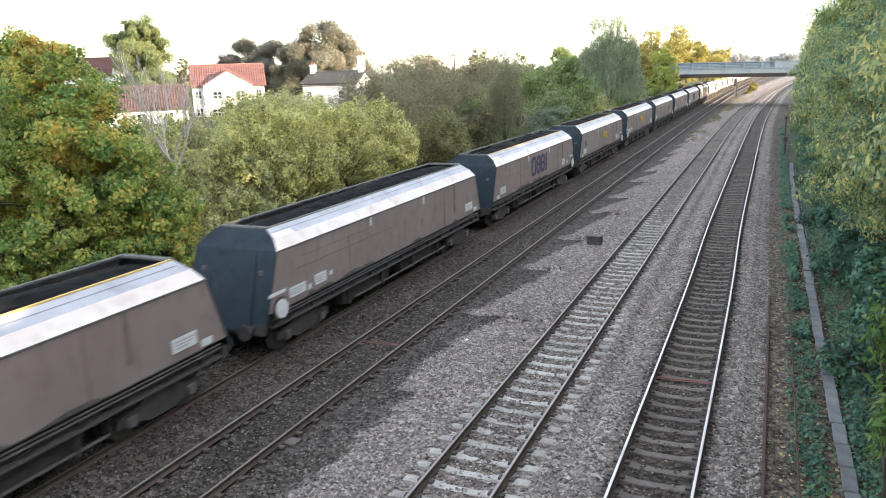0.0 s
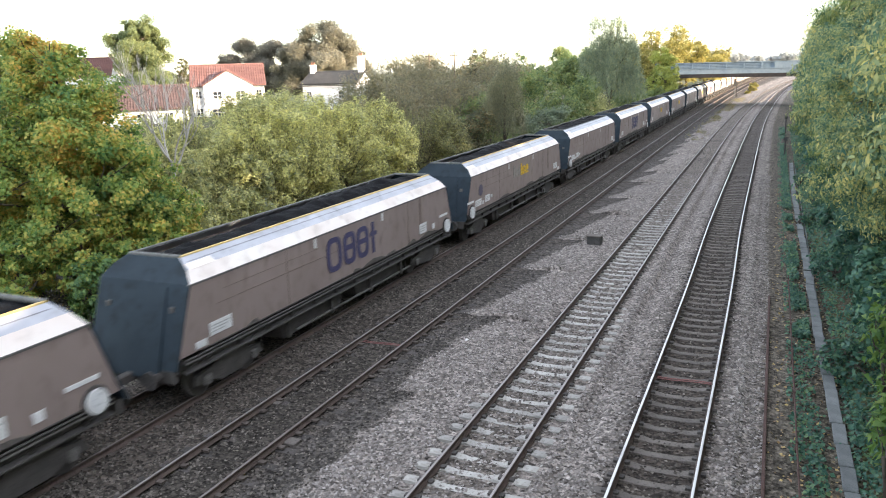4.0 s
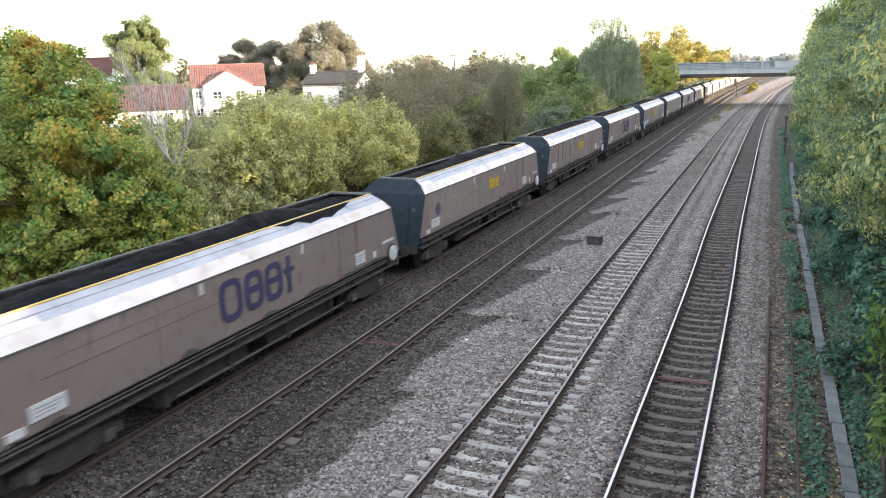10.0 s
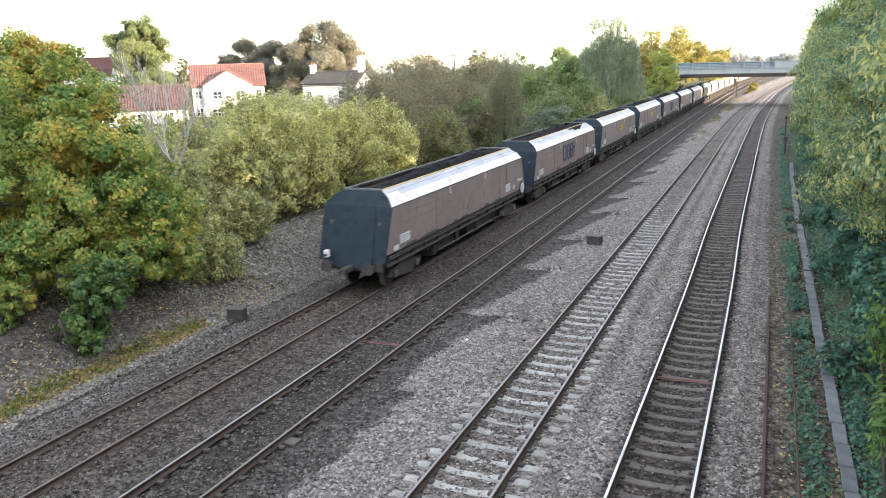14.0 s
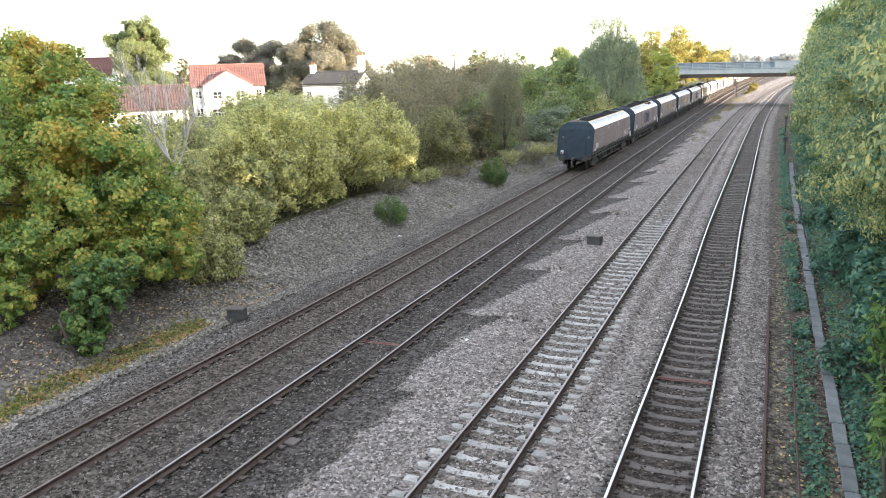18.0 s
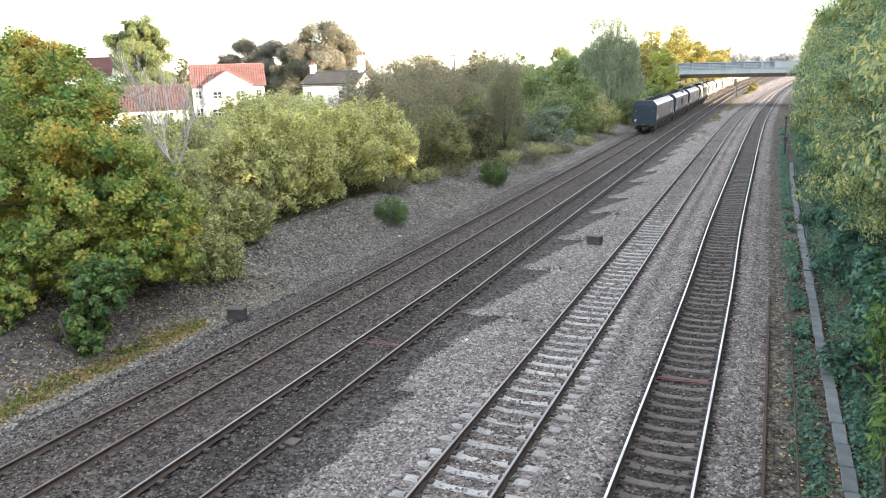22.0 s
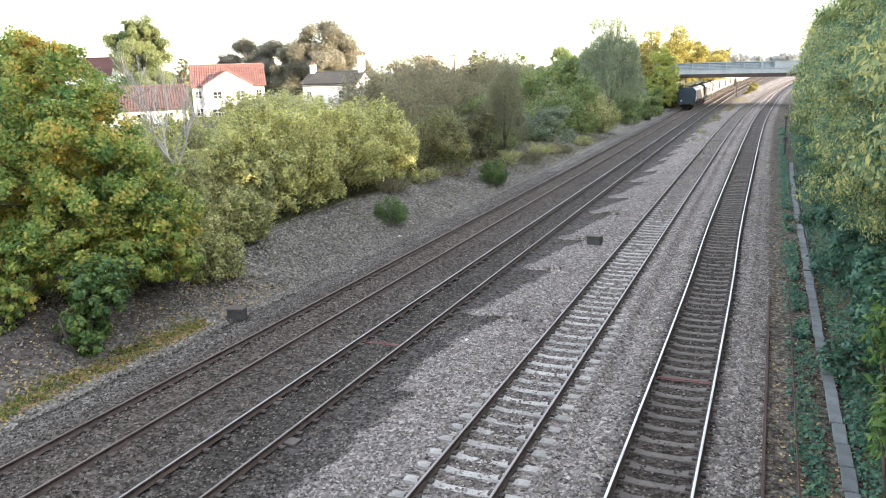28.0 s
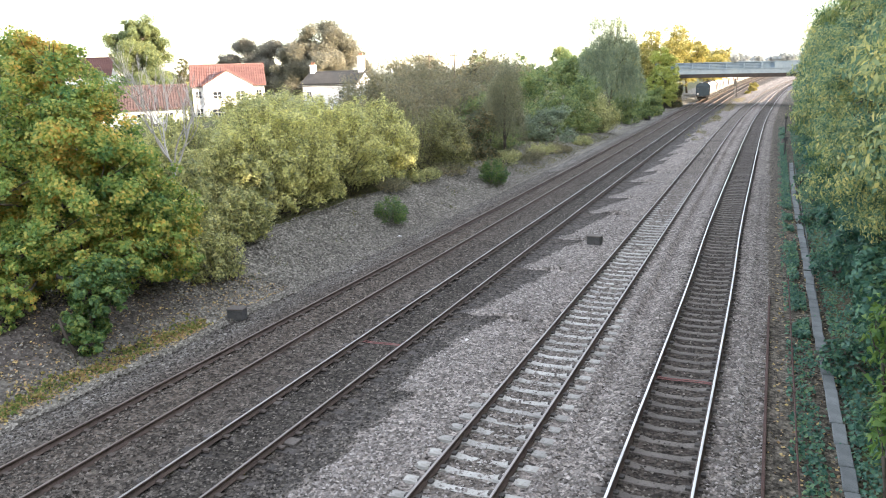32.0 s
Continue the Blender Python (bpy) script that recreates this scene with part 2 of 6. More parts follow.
M_GIRDER = worn("pale_blue_girder_paint", (0.216, 0.272, 0.320), (0.272, 0.328, 0.368), (0.176, 0.216, 0.256), scale=0.5, fine=3, rough=0.6, relief=0.05)
M_GIRDER_D = worn("girder_panel_paint", (0.13, 0.18, 0.23), (0.18, 0.235, 0.28), (0.11, 0.15, 0.18), scale=0.5, fine=3, rough=0.6, relief=0.05)
# near-black, with the shade below the deck put into the colour
M_SOFFIT = worn("dark_soffit", (0.022, 0.019, 0.019), (0.04, 0.034, 0.033), scale=0.5, fine=3, rough=0.85)
M_POST = worn("dark_post", (0.05, 0.05, 0.05), (0.09, 0.085, 0.08), scale=3, fine=12, rough=0.8)
M_WOODPOLE = worn("pole_timber", (0.16, 0.12, 0.09), (0.22, 0.17, 0.13), scale=3, fine=12, rough=0.9)
m, nt, bs = nodes_of("window_glass")
bs.inputs["Base Color"].default_value, bs.inputs["Roughness"].default_value = (0.03, 0.035, 0.04, 1), 0.08
M_GLASS = m

M_GROUND, nt, bs = nodes_of("bank_soil")
p = position(nt)
col = ramp(nt, noise_of(nt, p, 0.5, 5), [(0.35, (0.10, 0.085, 0.06)), (0.5, (0.13, 0.125, 0.07)), (0.65, (0.09, 0.11, 0.045))])
col = mixed(nt, "MULTIPLY", 1.0, col, ramp(nt, noise_of(nt, p, 9, 3), [(0.3, (0.6, 0.6, 0.6)), (0.7, (1.3, 1.3, 1.25))]))
sp = nt.nodes.new("ShaderNodeSeparateXYZ")
nt.links.new(p, sp.inputs[0])
edge = maths(nt, "ADD", sp.outputs[0], maths(nt, "MULTIPLY", maths(nt, "SUBTRACT", noise_of(nt, p, 0.6, 5), 0.5), 3.0))
spill = maths(nt, "MULTIPLY", ramp(nt, maths(nt, "MULTIPLY", maths(nt, "ADD", edge, 21.9), 0.9), [(0.0, (0, 0, 0)), (1.0, (1, 1, 1))]), maths(nt, "LESS_THAN", sp.outputs[0], 0.0))
vo = nt.nodes.new("ShaderNodeTexVoronoi")
vo.inputs["Scale"].default_value = 9.0
nt.links.new(p, vo.inputs["Vector"])
sc = nt.nodes.new("ShaderNodeSeparateColor")
nt.links.new(vo.outputs["Color"], sc.inputs[0])
rubble = mixed(nt, "MULTIPLY", 1.0, ramp(nt, noise_of(nt, p, 0.4, 4), [(0.35, (0.16, 0.148, 0.126)), (0.65, (0.25, 0.233, 0.20))]), ramp(nt, sc.outputs[0], [(0.0, (0.45, 0.44, 0.42)), (0.5, (1, 1, 1)), (1.0, (1.4, 1.4, 1.4))]))
# soil under the maple, made darker by shade put into the colour
soil_shade = maths(nt, "MULTIPLY", ramp(nt, maths(nt, "MULTIPLY", maths(nt, "ADD", edge, 19.0), 0.6), [(0.0, (1, 1, 1)), (1.0, (0, 0, 0))]), ramp(nt, maths(nt, "MULTIPLY", maths(nt, "SUBTRACT", sp.outputs[1], 19.0), 0.2), [(0.0, (1, 1, 1)), (1.0, (0, 0, 0))]))
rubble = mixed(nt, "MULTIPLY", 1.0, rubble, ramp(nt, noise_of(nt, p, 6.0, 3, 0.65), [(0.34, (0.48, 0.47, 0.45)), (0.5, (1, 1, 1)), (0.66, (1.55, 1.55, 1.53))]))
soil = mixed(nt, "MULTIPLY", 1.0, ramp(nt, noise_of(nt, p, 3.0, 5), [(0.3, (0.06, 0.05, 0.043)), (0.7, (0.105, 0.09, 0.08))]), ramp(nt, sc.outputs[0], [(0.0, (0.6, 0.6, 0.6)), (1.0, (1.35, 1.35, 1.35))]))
col = mixed(nt, "MIX", soil_shade, mixed(nt, "MIX", spill, col, rubble), soil)
nt.links.new(col, bs.inputs["Base Color"])
bs.inputs["Roughness"].default_value = 1.0
bs.inputs["Specular IOR Level"].default_value = 0.2
bump(nt, bs, vo.outputs["Distance"], 0.9, 0.08)

L_MAPLE = leafy("maple_leaves", [(0.065, 0.165, 0.055), (0.17, 0.285, 0.075), (0.32, 0.40, 0.095), (0.60, 0.52, 0.13), (0.80, 0.46, 0.12)], patch=0.55, lump=1.5, each=0.5)
# broom green, also the maple's low bough with shade in the colour
L_BOUGH_BROOM = leafy("elder_leaves", [(0.045, 0.105, 0.04), (0.08, 0.165, 0.05), (0.14, 0.235, 0.06), (0.26, 0.31, 0.075)], patch=0.9, translucent=0.35)
L_THORN = leafy("thorn_leaves", [(0.10, 0.115, 0.07), (0.19, 0.20, 0.09), (0.31, 0.30, 0.115), (0.43, 0.38, 0.14)], patch=0.5, translucent=0.4)
L_OLIVE = leafy("sallow_leaves", [(0.198, 0.215, 0.121), (0.341, 0.358, 0.154), (0.528, 0.512, 0.204), (0.704, 0.649, 0.275)], patch=0.5, lump=0.8, translucent=0.4)
L_SALLOW = leafy("yellow_sallow_leaves", [(0.220, 0.233, 0.127), (0.418, 0.424, 0.171), (0.660, 0.627, 0.231), (0.836, 0.770, 0.319)], patch=0.5, lump=0.8, translucent=0.4)
L_BROWNISH = leafy("fading_leaves", [(0.135, 0.145, 0.10), (0.21, 0.205, 0.125), (0.30, 0.262, 0.148), (0.37, 0.28, 0.155)], patch=0.4)
L_GREEN = leafy("green_leaves", [(0.10, 0.165, 0.084), (0.175, 0.25, 0.10), (0.29, 0.35, 0.125), (0.43, 0.42, 0.14)], patch=0.4)
L_BLUISH = leafy("grey_green_leaves", [(0.14, 0.19, 0.145), (0.21, 0.265, 0.185), (0.28, 0.335, 0.215), (0.33, 0.36, 0.215)], patch=0.4)
L_WEEP = leafy("weeping_birch_leaves", [(0.184, 0.232, 0.167), (0.270, 0.324, 0.216), (0.356, 0.405, 0.248), (0.454, 0.454, 0.259)], patch=0.4, translucent=0.4)
L_BIRCH = leafy("birch_leaves", [(0.16, 0.175, 0.12), (0.24, 0.24, 0.15), (0.33, 0.31, 0.18), (0.38, 0.34, 0.19)], patch=0.5)
L_WILLOW = leafy("willow_leaves", [(0.10, 0.14, 0.075), (0.16, 0.205, 0.095), (0.23, 0.27, 0.105), (0.31, 0.31, 0.12)], patch=0.3)
L_GOLD = leafy("golden_leaves", [(0.17, 0.18, 0.055), (0.29, 0.265, 0.075), (0.39, 0.34, 0.10), (0.46, 0.39, 0.13)], patch=0.5)
L_DARK = leafy("dark_leaves", [(0.06, 0.078, 0.048), (0.105, 0.115, 0.06), (0.17, 0.155, 0.072), (0.27, 0.205, 0.085)], patch=0.3)
L_IVY = leafy("ivy_leaves", [(0.035, 0.10, 0.078), (0.052, 0.145, 0.10), (0.085, 0.195, 0.118), (0.17, 0.27, 0.12)], patch=0.8, translucent=0.3)
L_ASH = leafy("ash_leaves", [(0.081, 0.186, 0.139), (0.191, 0.290, 0.168), (0.418, 0.447, 0.191), (0.719, 0.626, 0.232)], patch=0.4, lump=1.5)
# both oak tints are lightened, with distance haze put into them
L_OAK = leafy("bronze_oak_leaves", [(0.180, 0.180, 0.150), (0.234, 0.228, 0.174), (0.282, 0.258, 0.186), (0.324, 0.282, 0.198)], patch=0.3)
L_OAKG = leafy("grey_oak_leaves", [(0.144, 0.144, 0.120), (0.216, 0.204, 0.162), (0.288, 0.252, 0.198)], patch=0.3)
# pale grey-blue tints, the distance haze is put into the leaf colour
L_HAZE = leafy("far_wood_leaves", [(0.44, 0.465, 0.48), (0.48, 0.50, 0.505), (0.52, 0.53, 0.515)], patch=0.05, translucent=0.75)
# paler than L_GOLD, the sunlight on this tree put into the colour
L_LIME = leafy("sunlit_tree_leaves", [(0.26, 0.33, 0.09), (0.40, 0.44, 0.11), (0.55, 0.53, 0.15)], patch=0.5)
L_VERGE = leafy("verge_weed_leaves", [(0.12, 0.18, 0.05), (0.22, 0.26, 0.07), (0.38, 0.31, 0.11), (0.40, 0.25, 0.13)], patch=0.9, lump=1.5)
L_SAP = leafy("sapling_leaves", [(0.09, 0.19, 0.055), (0.17, 0.29, 0.07), (0.28, 0.36, 0.09)], patch=1.5)
L_GRASS = leafy("grass_blades", [(0.05, 0.08, 0.025), (0.10, 0.12, 0.03), (0.17, 0.16, 0.05), (0.24, 0.19, 0.08)], patch=0.7)
L_FALLEN = leafy("fallen_leaves", [(0.20, 0.12, 0.07), (0.34, 0.23, 0.10), (0.50, 0.37, 0.14), (0.34, 0.20, 0.12)], patch=0.9, translucent=0.1)


# ---- mesh helpers ----
def put(name, bm, material, parent=None, smooth=False):
    me = bpy.data.meshes.new(name)
    bm.to_mesh(me)
    bm.free()
    for mm in material if isinstance(material, (list, tuple)) else [material]:
        me.materials.append(mm)
    if smooth:
        me.polygons.foreach_set("use_smooth", [True] * len(me.polygons))
    ob = new(name, me)
    ob.parent = parent
    return ob


def part(name, bm, material, parent, label="", smooth=False):
    return tagged(put(name, bm, material, parent, smooth), label)


def thing(name, m, label, category, group="", kind=""):
    ob = new(name)
    ob.empty_display_size = 0.2
    ob.matrix_basis = m
    return tagged(ob, label, category, group, kind)


def again(ob, m, parent=None, name=None):
    """Another object on the same mesh."""
    o = new(name or ob.name.split(".")[0], ob.data)
    o.parent = parent if parent else ob.parent
    o.matrix_basis = m
    return o


def add_box(bm, x0, x1, y0, y1, z0, z1, bevel=0.0):
    vs = [bm.verts.new((x, y, z)) for z in (z0, z1) for y in (y0, y1) for x in (x0, x1)]
    fs = [bm.faces.new([vs[i] for i in q]) for q in ((0, 2, 3, 1), (4, 5, 7, 6), (0, 1, 5, 4), (2, 6, 7, 3), (0, 4, 6, 2), (1, 3, 7, 5))]
    if bevel:
        bmesh.ops.bevel(bm, geom=list({e for f in fs for e in f.edges}), offset=bevel, segments=1, affect="EDGES")


def box(x0, x1, y0, y1, z0, z1, bevel=0.0):
    bm = bmesh.new()
    add_box(bm, x0, x1, y0, y1, z0, z1, bevel)
    return bm


def prism(bm, outline, y0, y1, axis="y"):
    """Extrudes an outline of (a, b) points; axis y: (x, z) outline along y; axis x: (y, z) outline along x."""
    def at(a, b, t):
        return (a, t, b) if axis == "y" else (t, a, b)
    p0 = [bm.verts.new(at(a, b, y0)) for a, b in outline]
    p1 = [bm.verts.new(at(a, b, y1)) for a, b in outline]
    n = len(outline)
    bm.faces.new(p0[::-1])
    bm.faces.new(p1)
    for i in range(n):
        bm.faces.new((p0[i], p0[(i + 1) % n], p1[(i + 1) % n], p1[i]))
    bmesh.ops.recalc_face_normals(bm, faces=bm.faces)


def slab(bm, corners, thick):
    """A panel of even thickness over a ring of corners."""
    c = [Vector(q) for q in corners]
    n = (c[1] - c[0]).cross(c[-1] - c[0]).normalized() * thick
    a = [bm.verts.new(q) for q in c]
    b = [bm.verts.new(q - n) for q in c]
    k = len(c)
    bm.faces.new(a)
    bm.faces.new(b[::-1])
    for i in range(k):
        bm.faces.new((a[i], b[i], b[(i + 1) % k], a[(i + 1) % k]))
    bmesh.ops.recalc_face_normals(bm, faces=bm.faces)


def tube(bm, pts, radii, n=7):
    rings = []
    for i, q in enumerate(pts):
        q = Vector(q)
        d = (Vector(pts[min(i + 1, len(pts) - 1)]) - Vector(pts[max(i - 1, 0)])).normalized()
        u = d.orthogonal().normalized()
        w = d.cross(u)
        rings.append([bm.verts.new(q + (u * math.cos(a) + w * math.sin(a)) * radii[i]) for a in (2 * math.pi * k / n for k in range(n))])
    for r0, r1 in zip(rings, rings[1:]):
        for k in range(n):
            bm.faces.new((r0[k], r0[(k + 1) % n], r1[(k + 1) % n], r1[k]))
    bm.faces.new(rings[0][::-1])
    bm.faces.new(rings[-1])


def cyl(bm, c, axis, r, length, n=16):
    """A cylinder with its middle at c."""
    a = Vector(axis).normalized() * (length / 2)
    c = Vector(c)
    tube(bm, [c - a, c + a], [r, r], n)


def raw_mesh(name, verts, faces, material, parent=None):
    """A mesh from arrays; all faces have the same number of corners."""
    me = bpy.data.meshes.new(name)
    verts, faces = np.asarray(verts, dtype=np.float32), np.asarray(faces, dtype=np.int32)
    k = faces.shape[1]
    me.vertices.add(len(verts))
    me.vertices.foreach_set("co", verts.ravel())
    me.loops.add(faces.size)
    me.loops.foreach_set("vertex_index", faces.ravel())
    me.polygons.add(len(faces))
    me.polygons.foreach_set("loop_start", np.arange(0, faces.size, k, dtype=np.int32))
    me.update(calc_edges=True)
    me.validate()
    me.materials.append(material)
    ob = new(name, me)
    ob.parent = parent
    return ob


# ---- plan of the line: y runs along it, x across, rail heads at z = 0 ----
T1, T2, T3, T4 = -13.86, -10.49, -5.23, -1.70
GAUGE = 1.505 / 2


def soft_over(y, y0, w=8.0):
    return np.logaddexp(0, (np.asarray(y, dtype=float) - y0) / w) * w


def bend(x, y):
    """How far the line has swung at y, for the pair of tracks that x lies in."""
    x, y = np.asarray(x, dtype=float), np.asarray(y, dtype=float)
    a = 0.0000668 * soft_over(y, 110.4) ** 2
    b = 0.0001812 * soft_over(y, 77.0) ** 2
    f = np.clip((x + 10.0) / 4.5, 0, 1)
    out = np.clip((x + 4.5) / 2.0, 0, 1)  # the outermost track lies a little flatter
    slack = 0.19 / (1 + np.exp((33 - y) / 3)) / (1 + np.exp((y - 128) / 9))
    return a * (1 - f) + b * f * (1.14 - 0.20 * out) - slack * out


def nz(x, y, z=0.0):
    return noise.noise(Vector((x, y, z)))


def fbm(x, y, s, k=3):
    return sum(nz(x * s * 2 ** i, y * s * 2 ** i, 7.3 * i) / 2 ** i for i in range(k))


def lay_height(x, y):
    """Height of the open land beside the ballast."""
    if x < -16.5:
        foot, crest = -17.3, -20.6
        h = 1.25 if y < 45 else max(0.5, 1.25 - (y - 45) * 0.02)
        if y < 24:
            h = 1.25 - (24 - y) * 0.02
        if x > crest:
            t = (foot - x) / (foot - crest)
            return -0.32 + (h + 0.32) * max(0, min(1, t)) ** 1.15
        hollow = 0.5 * math.exp(-((x + 21.7) / 0.75) ** 2) if 20 < y < 64 else 0.0
        return h - hollow + (2.3 - h) * min(1, (crest - x) / 20)
    if x > 1.9:
        t = min(1, (x - 1.9) / 10)
        # the high ground behind the trees is made up, to block low sun
        rise = 6.9 if y < 140 else max(2.5, 6.9 - (y - 140) * 0.2)
        u = min(1, max(0, x - 12) / 12) * (rise - 2.5) / 4.4
        return -0.36 + rise * (t * t * (3 - 2 * t)) + 4.2 * u
    return -0.75


# ---- ground, ballast ----
def spaced(a, b, first, grow):
    out, s = [a], first
    while out[-1] < b:
        out.append(min(b, out[-1] + s))
        s *= grow
    return out


def ground():
    xs = sorted(set([-v for v in spaced(16.4, 46, 0.45, 1.02)] + [-v for v in spaced(46, 1500, 5, 1.3)] + [-12.0, -6.0, 0.0] + spaced(1.9, 14, 0.4, 1.04) + spaced(14, 1500, 3, 1.35)))
    ys = sorted(set([-v for v in spaced(0, 400, 5, 1.4)] + spaced(0, 70, 0.6, 1.005) + spaced(70, 300, 1.5, 1.02) + spaced(300, 3000, 20, 1.3)))
    verts = []
    for y in ys:
        for x in xs:
            far = min(1.0, abs(x) / 60)
            z = lay_height(x, y)
            if x < -16.5 or x > 1.9:
                z += 0.10 * fbm(x, y, 0.7) + 0.25 * far * fbm(x, y, 0.05, 2)
            s = float(bend(x, y)) if y > 0 else 0.0
            verts.append((x + min(s, 60) * max(0.0, 1 - abs(x) / 200), y, z))
    n = len(xs)
    faces = [(j * n + i, j * n + i + 1, (j + 1) * n + i + 1, (j + 1) * n + i) for j in range(len(ys) - 1) for i in range(n - 1)]
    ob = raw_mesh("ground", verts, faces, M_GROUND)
    return tagged(ob, "earth and rough grass banks sloping up from the railway", "ground", kind="structure")


def heap(y):
    """How far the pale stone reaches out towards the sooty side: heaps with a steep near flank."""
    saw = ((y - 29.0) / 6.2 + 0.09 * math.sin(0.55 * y)) % 1.0
    return (1.0 - 1.35 * saw) * (0.12 + 0.88 * max(0.0, min(1.0, (y - 14.0) / 7.0))) + 0.22


def ballast_height(x, y):
    z = -0.24
    for c in (T1, T2, T3, T4):
        if abs(x - c) < 1.5:
            z = -0.21 if c == T3 else -0.215
    if 0.9 < abs(x - T4) < 1.5:
        z = -0.168
    if abs(x - T3) < 0.8:
        z = -0.21 + 0.05 * max(0.0, min(1.0, (y - 38) / 20))
    elif abs(x - T3) < 0.98:
        z = -0.172 + 0.03 * max(0.0, min(1.0, (y - 22) / 8))
    elif 0.98 <= x - T3 < 1.5:
        z = (-0.225 if x - T3 < 1.2 else -0.175) + 0.10 * max(0.0, min(1.0, (y - 22) / 5))
    elif 0.98 <= T3 - x < 1.5:
        z = (-0.225 if T3 - x < 1.2 else -0.175) + 0.12 * max(0.0, min(1.0, (y - 16) / 2))
    if -0.65 < x - T1 < 1.4:
        z = -0.15
    if -8.9 < x < -6.7:  # loose heaps in the wide way between the pairs
        t = 1 - abs(x + 7.8) / 1.1
        z += 0.18 * max(0.0, t) * max(0.0, heap(y) + 0.3 * nz(x * 0.3, y * 0.42, 3.0))
    if x < -15.4:
        z -= 0.10 * (-15.4 - x)
    if x > -0.2:
        z -= 0.08 * (x + 0.2)
    return z + 0.022 * nz(x * 3.1, y * 3.1) + 0.018 * nz(x * 8, y * 8, 2.0)


def ballast():
    xs = np.arange(-17.9, 2.5, 0.16)
    ys = spaced(-125, 3, 1.6, 1.0)[:-1] + spaced(3, 45, 0.17, 1.0) + spaced(45.2, 460, 0.3, 1.012)
    verts, us = [], []
    for y in ys:
        b = bend(xs, y)
        for x, s in zip(xs, b):
            verts.append((x + s, y, ballast_height(x, y)))
            us.append((x, y))
    n = len(xs)
    faces = [(j * n + i, j * n + i + 1, (j + 1) * n + i + 1, (j + 1) * n + i) for j in range(len(ys) - 1) for i in range(n - 1)]
    ob = raw_mesh("ballast_bed", verts, faces, M_BALLAST)
    uv = ob.data.uv_layers.new(name="across")
    idx = np.empty(len(ob.data.loops), dtype=np.int32)
    ob.data.loops.foreach_get("vertex_index", idx)
    uv.data.foreach_set("uv", np.asarray(us, dtype=np.float32)[idx].ravel())
    return tagged(ob, "bed of crushed grey stone, sooty dark under two tracks", "ballast", kind="structure")


OCTA = np.array([(1, 0, 0), (-1, 0, 0), (0, 1, 0), (0, -1, 0), (0, 0, 1), (0, 0, -1)], dtype=float)
OCTF = np.array([(0, 2, 4), (2, 1, 4), (1, 3, 4), (3, 0, 4)])  # the underside lies in the bed


def pebbles(name, places, size, material, label, seed):
    """Loose stones, each a small uneven lump."""
    rng = np.random.default_rng(seed)
    n = len(places)
    v = OCTA[None] * (1 + rng.uniform(-0.35, 0.35, (n, 6, 1))) * (size * rng.uniform(0.6, 1.35, (n, 1, 1))) * np.array((1, 1, 0.7))
    a = rng.uniform(0, 6.28, n)
    c, s = np.cos(a)[:, None], np.sin(a)[:, None]
    v = np.stack((v[..., 0] * c - v[..., 1] * s, v[..., 0] * s + v[..., 1] * c + 0.3 * v[..., 2], v[..., 2] - 0.3 * v[..., 1]), -1)
    v = v + np.asarray(places)[:, None, :]
    f = OCTF[None] + 6 * np.arange(n)[:, None, None]
    ob = raw_mesh(name, v.reshape(-1, 3), f.reshape(-1, 3), material)
    return tagged(ob, label, "stones", kind="stuff")


def loose_stones():
    rng = np.random.default_rng(5)
    light, dark, bank = [], [], []
    for _ in range(120000):
        y = 9 + 50 * rng.random() ** 1.6
        x = rng.uniform(-17.9, 0.3)
        if any(abs(abs(x - c) - GAUGE) < 0.09 for c in (T1, T2, T3, T4)):
            continue
        edge = -8.0 - heap(y) + 0.25 * nz(x * 0.5, y * 0.5, 3.3) + 0.25 * nz(x, y * 1.7)
        q = (x + float(bend(x, y)), y, ballast_height(x, y) + 0.008)
        if any(abs(x - c) < 1.25 for c in (T3, T4)) and rng.random() < 0.5:
            continue
        if 0.95 < x - T3 < 1.16 and y < 26 or 0.95 < T3 - x < 1.16 and y < 17:
            continue
        on = x > edge and not abs(x - T4) < 0.75
        if not on and x > -15.2 and rng.random() < 0.45:
            continue
        (light if on else dark).append(q)
    for _ in range(34000):
        y = 11 + 60 * rng.random() ** 1.3
        x = -16.9 - 4.2 * rng.random() ** 1.2
        if y < 19 and x < -17.9 and rng.random() < 0.7:
            continue
        bank.append((x, y, lay_height(x, y) + 0.1 * fbm(x, y, 0.7) + 0.02))
    for _ in range(5000):
        y = 9 + 40 * rng.random() ** 1.5
        x = rng.uniform(-17.7, -16.6)
        bank.append((x, y, max(lay_height(x, y) + 0.1 * fbm(x, y, 0.7), ballast_height(x, y)) + 0.015))
    pebbles("ballast_stones", light, 0.036, M_STONE, "loose pale grey crushed stones over the ballast", 1)
    pebbles("sooty_stones", dark, 0.034, M_STONE_DARK, "loose soot-darkened stones between the tracks", 2)
    pebbles("bank_stones", bank, 0.046, M_BANKSTONE, "spilled grey brown stones over the bank foot", 3)


M_BANKSTONE = lumps("bank_stone", (0.077, 0.069, 0.059), (0.342, 0.317, 0.277))
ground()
ballast()
loose_stones()

# ---- tracks ----
RAIL_SIDE = [(-0.07, -0.16), (0.07, -0.16), (0.07, -0.145), (0.012, -0.125), (0.01, -0.04), (0.035, -0.03), (0.036, -0.008), (0.026, 0.0), (-0.026, 0.0), (-0.036, -0.008), (-0.035, -0.03), (-0.01, -0.04), (-0.012, -0.125), (-0.07, -0.145)]
